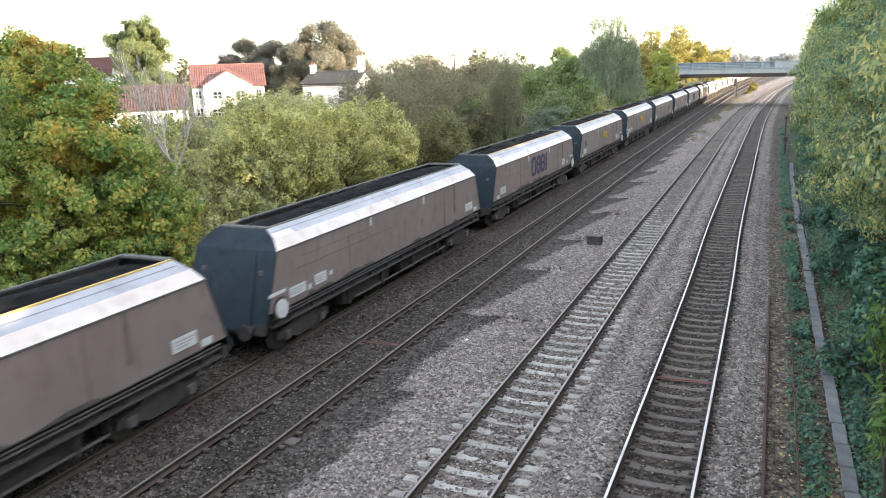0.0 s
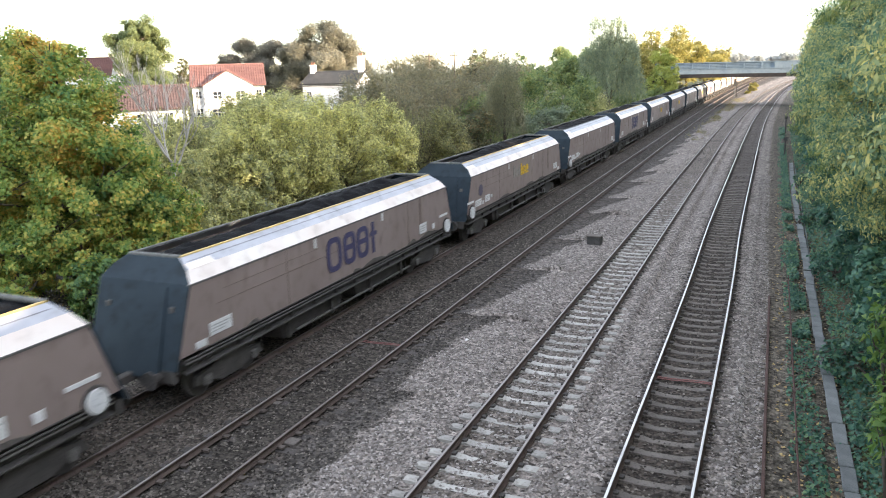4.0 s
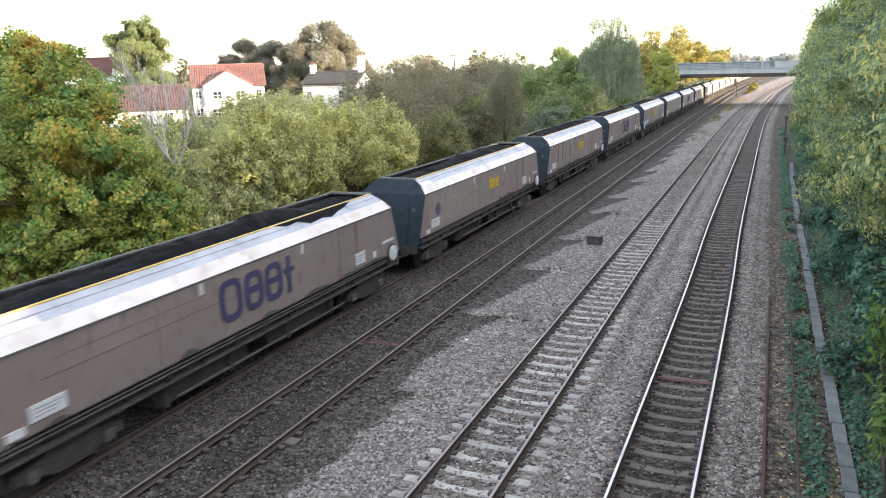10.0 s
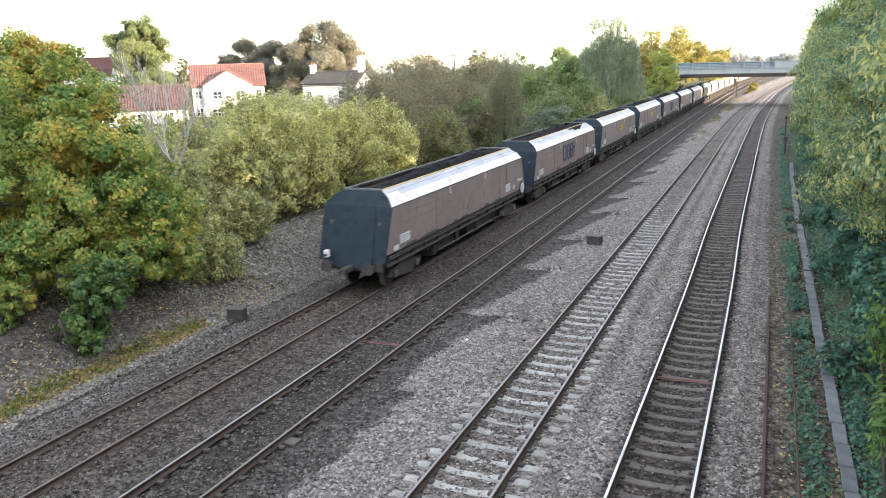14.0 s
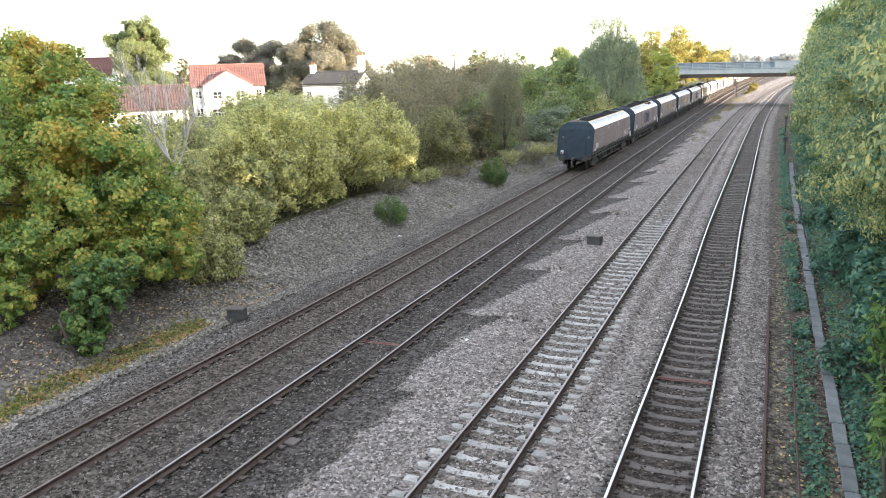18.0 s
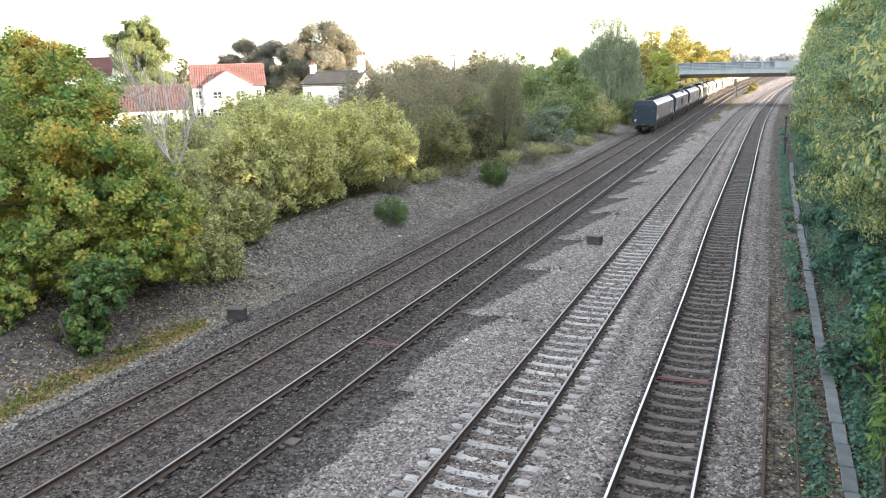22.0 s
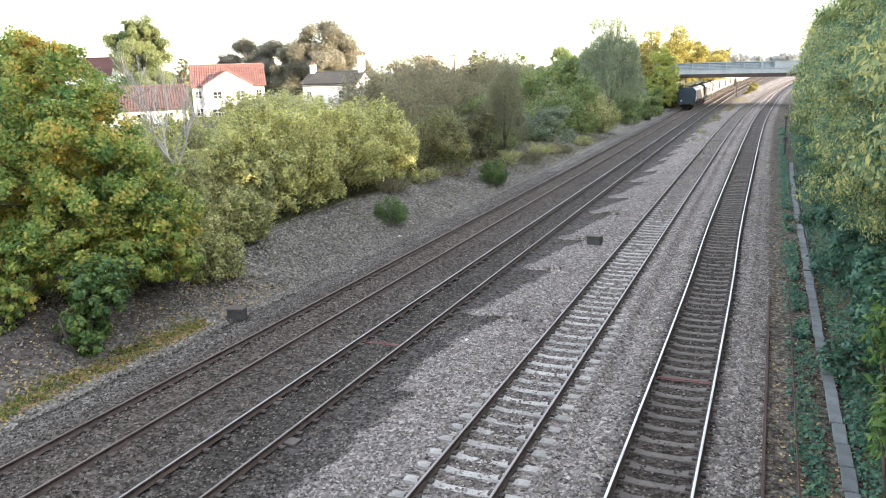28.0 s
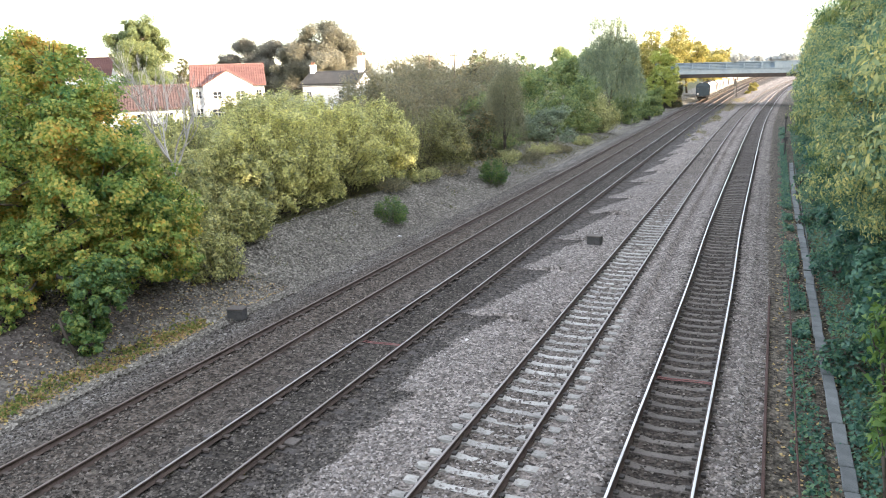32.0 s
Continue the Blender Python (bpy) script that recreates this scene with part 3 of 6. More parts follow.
RAIL_YS = spaced(-120, 60, 3.0, 1.0) + spaced(63, 460, 3.0, 1.02)


def rail(parent, x, band, label):
    n = len(RAIL_SIDE)
    verts, faces, tops = [], [], []
    for y in RAIL_YS:
        s = float(bend(x, y))
        verts += [(x + s + a, y, b) for a, b in RAIL_SIDE]
    for j in range(len(RAIL_YS) - 1):
        for i in range(n):
            faces.append((j * n + i, j * n + (i + 1) % n, (j + 1) * n + (i + 1) % n, (j + 1) * n + i))
            tops.append(1 if i == 7 else 0)
    ob = raw_mesh("rail", verts, faces, M_RAIL, parent)
    ob.data.materials.append(band)
    ob.data.polygons.foreach_set("material_index", tops)
    return tagged(ob, label)


def sleeper_mesh():
    """Concrete sleeper: thick under the rails, dished in the middle, sloping sides."""
    bm = bmesh.new()
    rows = []
    for x, h, w in ((-1.26, -0.185, 0.105), (-1.2, -0.165, 0.115), (-0.55, -0.165, 0.115), (-0.35, -0.20, 0.10), (0.35, -0.20, 0.10), (0.55, -0.165, 0.115), (1.2, -0.165, 0.115), (1.26, -0.185, 0.105)):
        rows.append([bm.verts.new((x, -w - 0.03, -0.34)), bm.verts.new((x, -w, h)), bm.verts.new((x, w, h)), bm.verts.new((x, w + 0.03, -0.34))])
    for a, b in zip(rows, rows[1:]):
        for i in range(3):
            bm.faces.new((a[i], a[i + 1], b[i + 1], b[i]))
    bm.faces.new(rows[0])
    bm.faces.new(rows[-1][::-1])
    bmesh.ops.recalc_face_normals(bm, faces=bm.faces)
    return bm


def track(label, x, spacing, material, band, rail_label, n_parts, first, lift=0.0, seed=1):
    t = thing("railway_track", pose(0, 0, 0), label, "railway track", "four parallel tracks", "structure")
    for s in (-GAUGE, GAUGE):
        rail(t, x + s, M_RAIL_M if band is M_RAIL_B and s > 0 else band, rail_label)
    rng = random.Random(seed)
    first_one = part("sleeper", sleeper_mesh(), material, t)
    first_one.matrix_basis = pose(x, first, lift)
    y, rest = first, []
    base = np.array([v.co[:] for v in first_one.data.vertices])
    quads = [list(q.vertices) for q in first_one.data.polygons if len(q.vertices) == 4]
    count = 1
    clips = []
    for k in range(int(115 / spacing)):
        back = first - spacing * (k + 1)
        m = pose(x + rng.uniform(-0.015, 0.015), back, lift, 0, 0, rng.uniform(-0.5, 0.5))
        if k < 14:
            again(first_one, m, t)
        else:
            rest.append(np.array([(m @ Vector(q))[:] for q in base]))
    while y < 260:
        y += spacing
        s = float(bend(x, y))
        m = pose(x + s + rng.uniform(-0.015, 0.015), y + rng.uniform(-0.02, 0.02), lift + rng.uniform(-0.012, 0.006), 0, 0, rng.uniform(-0.5, 0.5) - math.degrees(math.atan(float(bend(x, y + 1)) - s)))
        if count < n_parts:
            again(first_one, m, t)
            count += 1
        else:
            rest.append(np.array([(m @ Vector(q))[:] for q in base]))
        if y < 75:
            clips.append((x + s, y))
    faces = np.concatenate([np.array(quads) + len(base) * i for i in range(len(rest))])
    tagged(raw_mesh("far_sleepers", np.concatenate(rest), faces, material, t), kind="stuff")
    bm = bmesh.new()
    for cx, cy in clips:
        for s in (-GAUGE, GAUGE):
            for k in (-1, 1):
                x0, wide = cx + s + k * (0.115 if x > -9 else 0.15), 0.05 if x > -9 else 0.085
                add_box(bm, x0 - wide, x0 + wide, cy - 0.06, cy + 0.06, -0.165, -0.115)
    tagged(part("rail_fastenings", bm, M_UNDER if x > -9 else M_CHAIR, t), kind="stuff")
    return t


track("little-used track with rusty brown rails on sooty sleepers", T1, 0.70, M_CONC_DD, M_RAIL_D, "dull brown rail", 120, 8.2, -0.045, 1)
track("sooty track with bright worn rails on dark sleepers", T2, 0.70, M_CONC_DD, M_RAIL_B, "worn running rail", 120, 8.4, -0.03, 2)
track("track on pale concrete sleepers in clean grey stone", T3, 0.62, M_CONC, M_RAIL_M, "worn running rail", 150, 8.1, 0.0, 3)
track("track on brown stained sleepers with bright rails", T4, 0.62, M_CONC_D, M_RAIL_T, "polished running rail", 150, 8.35, 0.0, 4)

# ---- beside the line ----
def trough():
    t = thing("cable_trough", pose(0, 0, 0), "line of grey concrete cable trough lids beside the ivy", "cable trough", kind="structure")
    rng = random.Random(8)
    lid = part("lid", box(-0.14, 0.14, -0.49, 0.49, -0.05, 0.0, 0.012), M_LID, t)
    y = 10.5
    lid.matrix_basis = pose(1.92, y, -0.2)
    while y < 66:
        y += 1.0
        again(lid, pose(1.70 + max(0.0, 26 - y) * 0.014 + 0.04 * math.sin(y * 0.21) + rng.uniform(-0.02, 0.02) + float(bend(1.7, y)), y, -0.2 + rng.uniform(-0.02, 0.02), rng.uniform(-0.8, 0.8), rng.uniform(-0.9, 0.9), rng.uniform(-0.7, 0.7)), t)
    bm = bmesh.new()
    for x in (1.58, 1.78):
        add_box(bm, x, x + 0.04, 26, 66, -0.55, -0.27)
    part("channel_wall", bm, M_LID, t)


def lying_rail():
    t = thing("spare_rail", pose(0.27, 0, -0.20), "rusty spare rail lying along the foot of the ballast", "rail")
    bm = bmesh.new()
    prism(bm, RAIL_SIDE, 7.0, 28.0)
    part("length", bm, M_RUST, t)
    for i in range(12):
        part("clip", box(-0.1, -0.05, 8 + i * 1.6, 8.12 + i * 1.6, -0.16, -0.10), M_LID, t, "pale clip")


def signal_wire():
    bm = bmesh.new()
    for i in range(8):
        cyl(bm, (0.9, 11 + i * 2.7, -0.18), (0, 0, 1), 0.03, 0.34, 6)
    tube(bm, [(0.9, y, -0.05 + 0.01 * math.sin(y)) for y in np.arange(8, 31, 0.7)], [0.022] * 33, 6)
    tagged(put("cable", bm, M_RUST), "thin brown cable on short stakes above the cess", "cable")


def lineside_box(x, y, z, s, rz, label):
    t = thing("lineside_box", pose(x, y, z, 0, 0, rz), label, "equipment box", "boxes beside the line")
    part("case", box(-0.42 * s, 0.42 * s, -0.3 * s, 0.3 * s, -0.05, 0.46 * s, 0.02), M_POST, t)
    part("lid", box(-0.46 * s, 0.46 * s, -0.34 * s, 0.34 * s, 0.465 * s, 0.55 * s, 0.02), M_CONC_D, t, "brown grey lid")


trough()
lying_rail()
signal_wire()
lineside_box(-16.75, 20.2, -0.28, 0.68, 12, "small dark box with a flat lid on the cess")
lineside_box(-7.3, 34.4, -0.2, 0.74, -6, "small dark box with a flat lid between the tracks")
lineside_box(-17.2, 117.0, -0.3, 1.0, 5, "small dark box far along the bank foot")
for nm, x0, x1, y0, mt, lb in (("bond_cable", T2 - 0.68, T2 + 0.68, 19.2, M_RED, "red-brown bond cable across the sooty track"), ("bond_cable", T4 - 0.68, T4 + 0.68, 19.25, M_RED, "red bond cable lying over a sleeper")):
    bm = bmesh.new()
    for dy in (-0.05, 0.05):
        tube(bm, [(x0 + (x1 - x0) * i / 8, y0 + dy - 0.03 * math.sin(i * 0.8), -0.14) for i in range(9)], [0.013] * 9, 6)
    tagged(put(nm, bm, mt), lb, "cable")
for x, y, sx, sy, sz in ((-9.62, 12.95, 0.24, 0.15, 0.06), (-9.55, 17.4, 0.16, 0.09, 0.04), (-11.2, 14.6, 0.2, 0.12, 0.05)):
    tagged(put("concrete_block", box(x - sx, x + sx, y - sy, y + sy, -0.23, -0.2 + sz, 0.015), M_CONC_D), "small flat brown concrete block beside a rail", "block", "loose blocks")
pebbles("white_stone", [(-8.05, 20.5, -0.2), (-8.2, 20.3, -0.2)], 0.09, M_WHITE, "white painted stone on the ballast edge", 4)
pebbles("litter_scrap", [(-17.0, 33.4, -0.2)], 0.13, M_WHITE, "white scrap of litter on the bank foot", 5)


# ---- coal hopper wagons ----
LEN, PITCH = 15.58, 18.5
WAIST, LOW, TOP, MID = 3.13, 1.45, 3.68, 3.43


def end_y(z):
    """How far the leaning end lies outside the waist corner at a height."""
    return 0.36 * (WAIST - z) if z < WAIST else -0.75 * (z - WAIST)


def wagon(label, mark, disc_end, seed):
    rng = random.Random(seed)
    w = thing("hopper_wagon", pose(T1, 0, 0), label, "coal wagon", "wagons of the coal train")
    prof = [(1.37, LOW), (1.4, WAIST), (1.17, MID), (0.80, TOP)]
    names = ("side_panel", "lower_canopy", "upper_canopy")
    labels = ("dusty grey brown steel side", "pale galvanised canopy strip", "blue grey canopy strip")
    for s in (1, -1):
        for k, (nm, lb, mt) in enumerate(zip(names, labels, (M_SIDE, M_CANOPY, M_CANOPY_B))):
            (xa, za), (xb, zb) = prof[k], prof[k + 1]
            ring = [(s * xa, -end_y(za), za), (s * xa, LEN + end_y(za), za), (s * xb, LEN + end_y(zb), zb), (s * xb, -end_y(zb), zb)]
            bm = bmesh.new()
            slab(bm, ring if s > 0 else ring[::-1], 0.05)
            part(nm, bm, mt, w, lb)
        bm = bmesh.new()
        add_box(bm, s * 1.385 - 0.035, s * 1.385 + 0.035, -0.02, LEN + 0.02, WAIST - 0.035, WAIST + 0.01)
        part("waist_rail", bm, M_UNDER_L, w)
        bm = bmesh.new()
        add_box(bm, s * 0.79 - 0.035, s * 0.79 + 0.035, 0.42, LEN - 0.42, TOP - 0.03, TOP + 0.022, 0.01)
        part("top_edge", bm, M_EDGE if s > 0 and mark != "bare" else M_RIM, w, "faded yellow top edge" if s > 0 and mark != "bare" else "dull grey top edge")
    # leaning ends, with a raised middle panel
    for e in (0, 1):
        def at(x, z, out=0.0, e=e):
            y = end_y(z) + out
            return (x, -y if e == 0 else LEN + y, z)
        bm = bmesh.new()
        low = [at(-1.385, 1.2, 0.02), at(1.385, 1.2, 0.02), at(1.412, WAIST, 0.02), at(-1.412, WAIST, 0.02)]
        up = [at(-1.412, WAIST + 0.003, 0.02), at(1.412, WAIST + 0.003, 0.02), at(1.175, MID, 0.02), at(0.81, TOP, 0.02), at(-0.81, TOP, 0.02), at(-1.175, MID, 0.02)]
        for ring in (low, up):
            slab(bm, ring if e == 0 else ring[::-1], 0.05)
        part("end_panel", bm, M_END, w, "slate blue leaning end sheet")
        bm = bmesh.new()
        ring = [at(-0.88, 1.0, 0.06), at(0.88, 1.0, 0.06), at(0.78, WAIST - 0.08, 0.05), at(-0.78, WAIST - 0.08, 0.05)]
        slab(bm, ring if e == 0 else ring[::-1], 0.055)
        part("end_centre_panel", bm, M_END, w, "raised slate blue panel")
        y0, y1 = (0.38, 0.50) if e == 0 else (LEN - 0.50, LEN - 0.38)
        part("end_lip", box(-0.8, 0.8, y0, y1, TOP - 0.04, TOP + 0.04, 0.012), M_RIM, w, "dull grey top lip")
        for s in (1, -1):
            yb = -end_y(2.55) - 0.03 if e == 0 else LEN + end_y(2.55) + 0.03
            part("marker_plate", box(s * 1.0 - 0.07, s * 1.0 + 0.07, yb - 0.03, yb + 0.03, 2.48, 2.62, 0.01), M_UNDER_L, w, "small grey marker plate")
    # coal load: heaps in the open top
    bm = bmesh.new()
    nx, ny = 8, 56
    grid = []
    for j in range(ny + 1):
        y = 0.5 + (LEN - 1.0) * j / ny
        hump = 0.10 + 0.34 * max(0.0, math.sin(math.pi * (0.05 + 0.9 * j / ny))) * (0.35 + 0.75 * j / ny) + 0.16 * nz(y * 0.45, seed * 3.7) + 0.10 * nz(y * 1.3, seed * 1.7)
        row = []
        for i in range(nx + 1):
            x = -0.745 + 1.49 * i / nx
            z = 3.36 + (hump + 0.10) * (1 - (x / 0.8) ** 2) + 0.06 * nz(x * 3, y * 3, seed) + 0.04 * nz(x * 7, y * 7, seed)
            row.append(bm.verts.new((x, y, z)))
        grid.append(row)
    for a, b in zip(grid, grid[1:]):
        for i in range(nx):
            bm.faces.new((a[i], a[i + 1], b[i + 1], b[i]))
    part("coal_load", bm, M_COAL, w, "heaped black coal")
    # underframe
    for s in (1, -1):
        bm = bmesh.new()
        prism(bm, [(s * 1.1, 0.98), (s * 1.34, 0.98), (s * 1.34, 1.02), (s * 1.16, 1.04), (s * 1.16, 1.20), (s * 1.34, 1.22), (s * 1.34, 1.26), (s * 1.1, 1.26)], -0.35, LEN + 0.35)
        part("sole_bar", bm, M_UNDER, w, "sooty sole bar")
        for z, hz, mt in ((1.0, 0.02, M_UNDER), (1.24, 0.016, M_UNDER_L), (1.335, 0.016, M_UNDER_L)):
            part("sole_flange", box(s * 1.345 - 0.012, s * 1.345 + 0.02, -0.35, LEN + 0.35, z - hz, z + hz), mt, w, "worn flange edge")
        bm = bmesh.new()
        slab(bm, [(s * 1.36, 0.3, LOW), (s * 1.36, LEN - 0.3, LOW), (s * 1.12, LEN - 0.3, 1.26), (s * 1.12, 0.3, 1.26)], 0.03)
        part("skirt_plate", bm, M_UNDER, w)
        bm = bmesh.new()
        tube(bm, [(s * 1.1, 4.6, 0.46), (s * 1.1, 12.4, 0.46)], [0.04, 0.04], 8)
        part("brake_pipe", bm, M_UNDER_L, w, "long grey pipe")
        for y in (4.2, 6.6, 9.2, 11.6):
            part("hanger", box(s * 1.1 - 0.05, s * 1.1 + 0.05, y - 0.07, y + 0.07, 0.36, 1.0), M_UNDER, w)
        for y in [0.5 + 1.23 * i for i in range(13)]:
            part("gusset", box(s * 1.27 - 0.05, s * 1.27 + 0.05, y - 0.02, y + 0.02, 1.04, 1.2), M_UNDER, w)
    for y0, y1, ym0, ym1 in ((3.7, 7.7, 5.0, 6.4), (8.1, 12.1, 9.4, 10.8)):
        bm = bmesh.new()
        a = [bm.verts.new(q) for q in ((-1.0, y0, 1.25), (1.0, y0, 1.25), (1.0, y1, 1.25), (-1.0, y1, 1.25))]
        b = [bm.verts.new(q) for q in ((-0.95, ym0 - 0.9, 0.32), (0.95, ym0 - 0.9, 0.32), (0.95, ym1 + 0.9, 0.32), (-0.95, ym1 + 0.9, 0.32))]
        bm.faces.new(b)
        bm.faces.new(a)
        for i in range(4):
            bm.faces.new((a[i], a[(i + 1) % 4], b[(i + 1) % 4], b[i]))
        bmesh.ops.recalc_face_normals(bm, faces=bm.faces)
        part("discharge_hopper", bm, M_UNDER, w)
    for e, yh, d in ((0, -0.62, -1), (1, LEN + 0.62, 1)):
        part("headstock", box(-1.25, 1.25, yh - 0.09, yh + 0.09, 0.85, 1.2, 0.02), M_UNDER, w)
        part("coupler", box(-0.11, 0.11, min(yh, yh + d * 0.73), max(yh, yh + d * 0.73), 0.86, 1.08, 0.03), M_UNDER, w)
        for s in (1, -1):
            bm = bmesh.new()
            cyl(bm, (s * 0.87, yh + d * 0.22, 1.04), (0, 1, 0), 0.10, 0.36, 12)
            cyl(bm, (s * 0.87, yh + d * 0.43, 1.04), (0, 1, 0), 0.23, 0.06, 16)
            part("buffer", bm, M_UNDER, w)
    # bogies
    for yb in (1.55, LEN - 1.55):
        bolster = part("bogie", box(-1.0, 1.0, yb - 0.22, yb + 0.22, 0.5, 0.92, 0.03), M_UNDER, w)
        for s in (1, -1):
            bm = bmesh.new()
            prism(bm, [(yb - 1.35, 0.42), (yb - 1.3, 0.66), (yb - 0.75, 0.72), (yb - 0.45, 0.86), (yb + 0.45, 0.86), (yb + 0.75, 0.72), (yb + 1.3, 0.66), (yb + 1.35, 0.42), (yb + 0.75, 0.40), (yb + 0.4, 0.26), (yb - 0.4, 0.26), (yb - 0.75, 0.40)], s * 0.98, s * 1.10, axis="x")
            part("side_frame", bm, M_UNDER, bolster)
            for dy in (-0.95, 0.95):
                bm = bmesh.new()
                cyl(bm, (s * 0.76, yb + dy, 0.455), (1, 0, 0), 0.455, 0.13, 24)
                cyl(bm, (s * 0.69, yb + dy, 0.455), (1, 0, 0), 0.475, 0.03, 24)
                part("wheel", bm, M_UNDER, bolster)
                part("axle_box", box(s * 1.12 - 0.05, s * 1.12 + 0.05, yb + dy - 0.13, yb + dy + 0.13, 0.34, 0.6, 0.03), M_UNDER_L, bolster)
    # plates and the white hand wheel
    xs = 1.401
    f = 1 if disc_end == "front" else -1
    yd = LEN - 0.12 if f > 0 else -0.03
    bm = bmesh.new()
    cyl(bm, (xs + 0.06, yd, 1.50), (1, 0, 0), 0.27, 0.05, 28)
    cyl(bm, (xs + 0.0, yd, 1.50), (1, 0, 0), 0.08, 0.12, 10)
    disc = part("brake_wheel", bm, M_WHITE, w, "white brake hand wheel")
    bm = bmesh.new()
    cyl(bm, (xs + 0.015, yd, 1.50), (1, 0, 0), 0.34, 0.03, 28)
    part("brake_wheel_recess", bm, M_UNDER, disc, "dark recess plate")
    bm = bmesh.new()
    cyl(bm, (xs + 0.088, yd, 1.50), (1, 0, 0), 0.2, 0.02, 24)
    part("brake_wheel_face", bm, M_FRAME, disc)
    if f > 0:
        plates = [(yd - 0.25, 2.0, 0.42, 0.05), (yd - 1.3, 1.74, 0.12, 0.11), (yd - 2.3, 1.85, 0.33, 0.2)]
    else:
        plates = [(yd - 0.1, 1.96, 0.4, 0.05), (0.87, 1.8, 0.42, 0.15), (2.12, 1.83, 0.33, 0.16), (1.5, 1.72, 0.09, 0.08), (2.72, 1.84, 0.1, 0.07)]
    other = 0.95 if f > 0 else LEN - 0.95
    plates += [(other, 1.84, 0.42, 0.17), (other - 0.75 * f, 1.6, 0.2, 0.09), (5.45, 2.93, 0.06, 0.14), (9.8, 2.93, 0.06, 0.14)]
    for y, z, a, b in plates:
        part("plate", box(1.395, 1.412, y - a, y + a, z - b, z + b, 0.004), M_WHITE, w, "white lettered plate")
    for y, z, a, b in [q for q in plates if q[2] > 0.3 and q[3] > 0.12]:
        for i in range(3):
            part("text_bar", box(1.413, 1.416, y - a * 0.8, y + a * (0.8 - 0.25 * i), z + b * (0.45 - 0.45 * i) - b * 0.09, z + b * (0.45 - 0.45 * i) + b * 0.09), M_TEXT, w)
    # faint seams and streaks on the side
    for z, y0, y1 in ((2.42, 0.9, 7.6), (2.74, 1.2, 5.6)):
        part("panel_seam", box(1.3925, 1.4025, y0, y1, z - 0.006, z + 0.006), M_SEAM, w)
    for y in (3.95, 11.85):
        part("panel_seam", box(1.392, 1.403, y - 0.01, y + 0.01, LOW + 0.03, WAIST - 0.06), M_SEAM, w)
    if seed % 6 == 3:
        # a side sheet that was renewed, paler than the rest
        part("side_sheet", box(1.39, 1.4015, 0.25, 5.9, LOW + 0.02, WAIST - 0.05), M_SIDE_L, w, "paler grey side sheet")
    for y0 in ([1.95, 3.1, 5.0] if seed % 3 == 1 and mark == "yellow" else [12.9]):
        part("streak", box(1.3925, 1.4045, y0, y0 + 0.16, 1.9, WAIST - 0.05), M_SEAM, w)
    # soot caught along the foot of the side
    for _ in range(7):
        y0, ln = rng.uniform(0.4, LEN - 2.6), rng.uniform(0.5, 2.2)
        bm = bmesh.new()
        ring = [(1.3965, y0, LOW + 0.004), (1.3965, y0 + ln, LOW + 0.004), (1.399, y0 + ln * 0.8, LOW + rng.uniform(0.05, 0.12)), (1.400, y0 + ln * 0.45, LOW + rng.uniform(0.08, 0.17)), (1.398, y0 + ln * 0.15, LOW + rng.uniform(0.03, 0.1))]
        slab(bm, ring, 0.012)
        part("soot_patch", bm, M_STREAK, w, "smear of coal dust")
    # a pressed line along the upper strip
    def strip(y, k, out=0.006):
        return (1.17 - 0.37 * k + out * 0.56, y, MID + (TOP - MID) * k + out * 0.83)
    bm = bmesh.new()
    slab(bm, [strip(0.5, 0.50), strip(LEN - 0.5, 0.50), strip(LEN - 0.5, 0.55), strip(0.5, 0.55)], 0.008)
    part("canopy_seam", bm, M_CANOPY_S, w, "grey pressed seam")
    if seed == 2:
        y0 = 9.3
        bm = bmesh.new()
        slab(bm, [strip(y0 + a, k, 0.012) for a, k in ((0.0, 0.99), (0.5, 0.62), (1.1, 0.70), (1.5, 0.2), (2.3, 0.35), (2.7, 0.12), (3.3, 0.45), (3.9, 0.66), (4.4, 0.99))], 0.015)
        part("coal_spill", bm, M_COAL, w, "coal spilt over the canopy")
    # the sheet ends turned up over the upper strip
    part("canopy_lap", box(0.0, 1.0, 0.32, 1.25, 0.0, 0.018), M_CANOPY, w).matrix_basis = pose(1.19, 0, MID - 0.012, 0, math.degrees(math.atan2(TOP - MID, 1.17 - 0.80)) - 180) @ Matrix.Diagonal((0.22, 1, 1, 1))
    if mark == "yellow":
        # plain yellow blocks where a name stood, and the faded grey ones before them
        for y0, y1, z0, z1 in ((7.52, 7.65, 2.2, 2.84), (7.75, 7.86, 2.2, 2.64), (7.96, 8.10, 2.2, 2.66), (8.10, 8.24, 2.56, 2.66), (8.24, 8.36, 2.2, 2.6), (8.47, 8.60, 2.2, 2.66), (8.60, 8.86, 2.2, 2.3), (8.60, 8.86, 2.38, 2.66)):
            part("painted_mark", box(1.394, 1.409, y0, y1, z0, z1), M_YELLOW, w, "plain yellow block")
        for y0, y1, z1 in ((6.2, 6.55, 2.84), (6.6, 7.0, 2.62), (7.05, 7.4, 2.68)):
            part("faded_mark", box(1.394, 1.406, y0, y1, 2.2, z1), M_GHOST, w, "faded grey block")
    if mark == "yellow" and seed % 3 == 0:
        bm = bmesh.new()
        cyl(bm, (1.4, 1.25, 2.35), (1, 0, 0), 0.27, 0.012, 20)
        part("round_mark", bm, M_BLUE, w, "faded blue round mark")
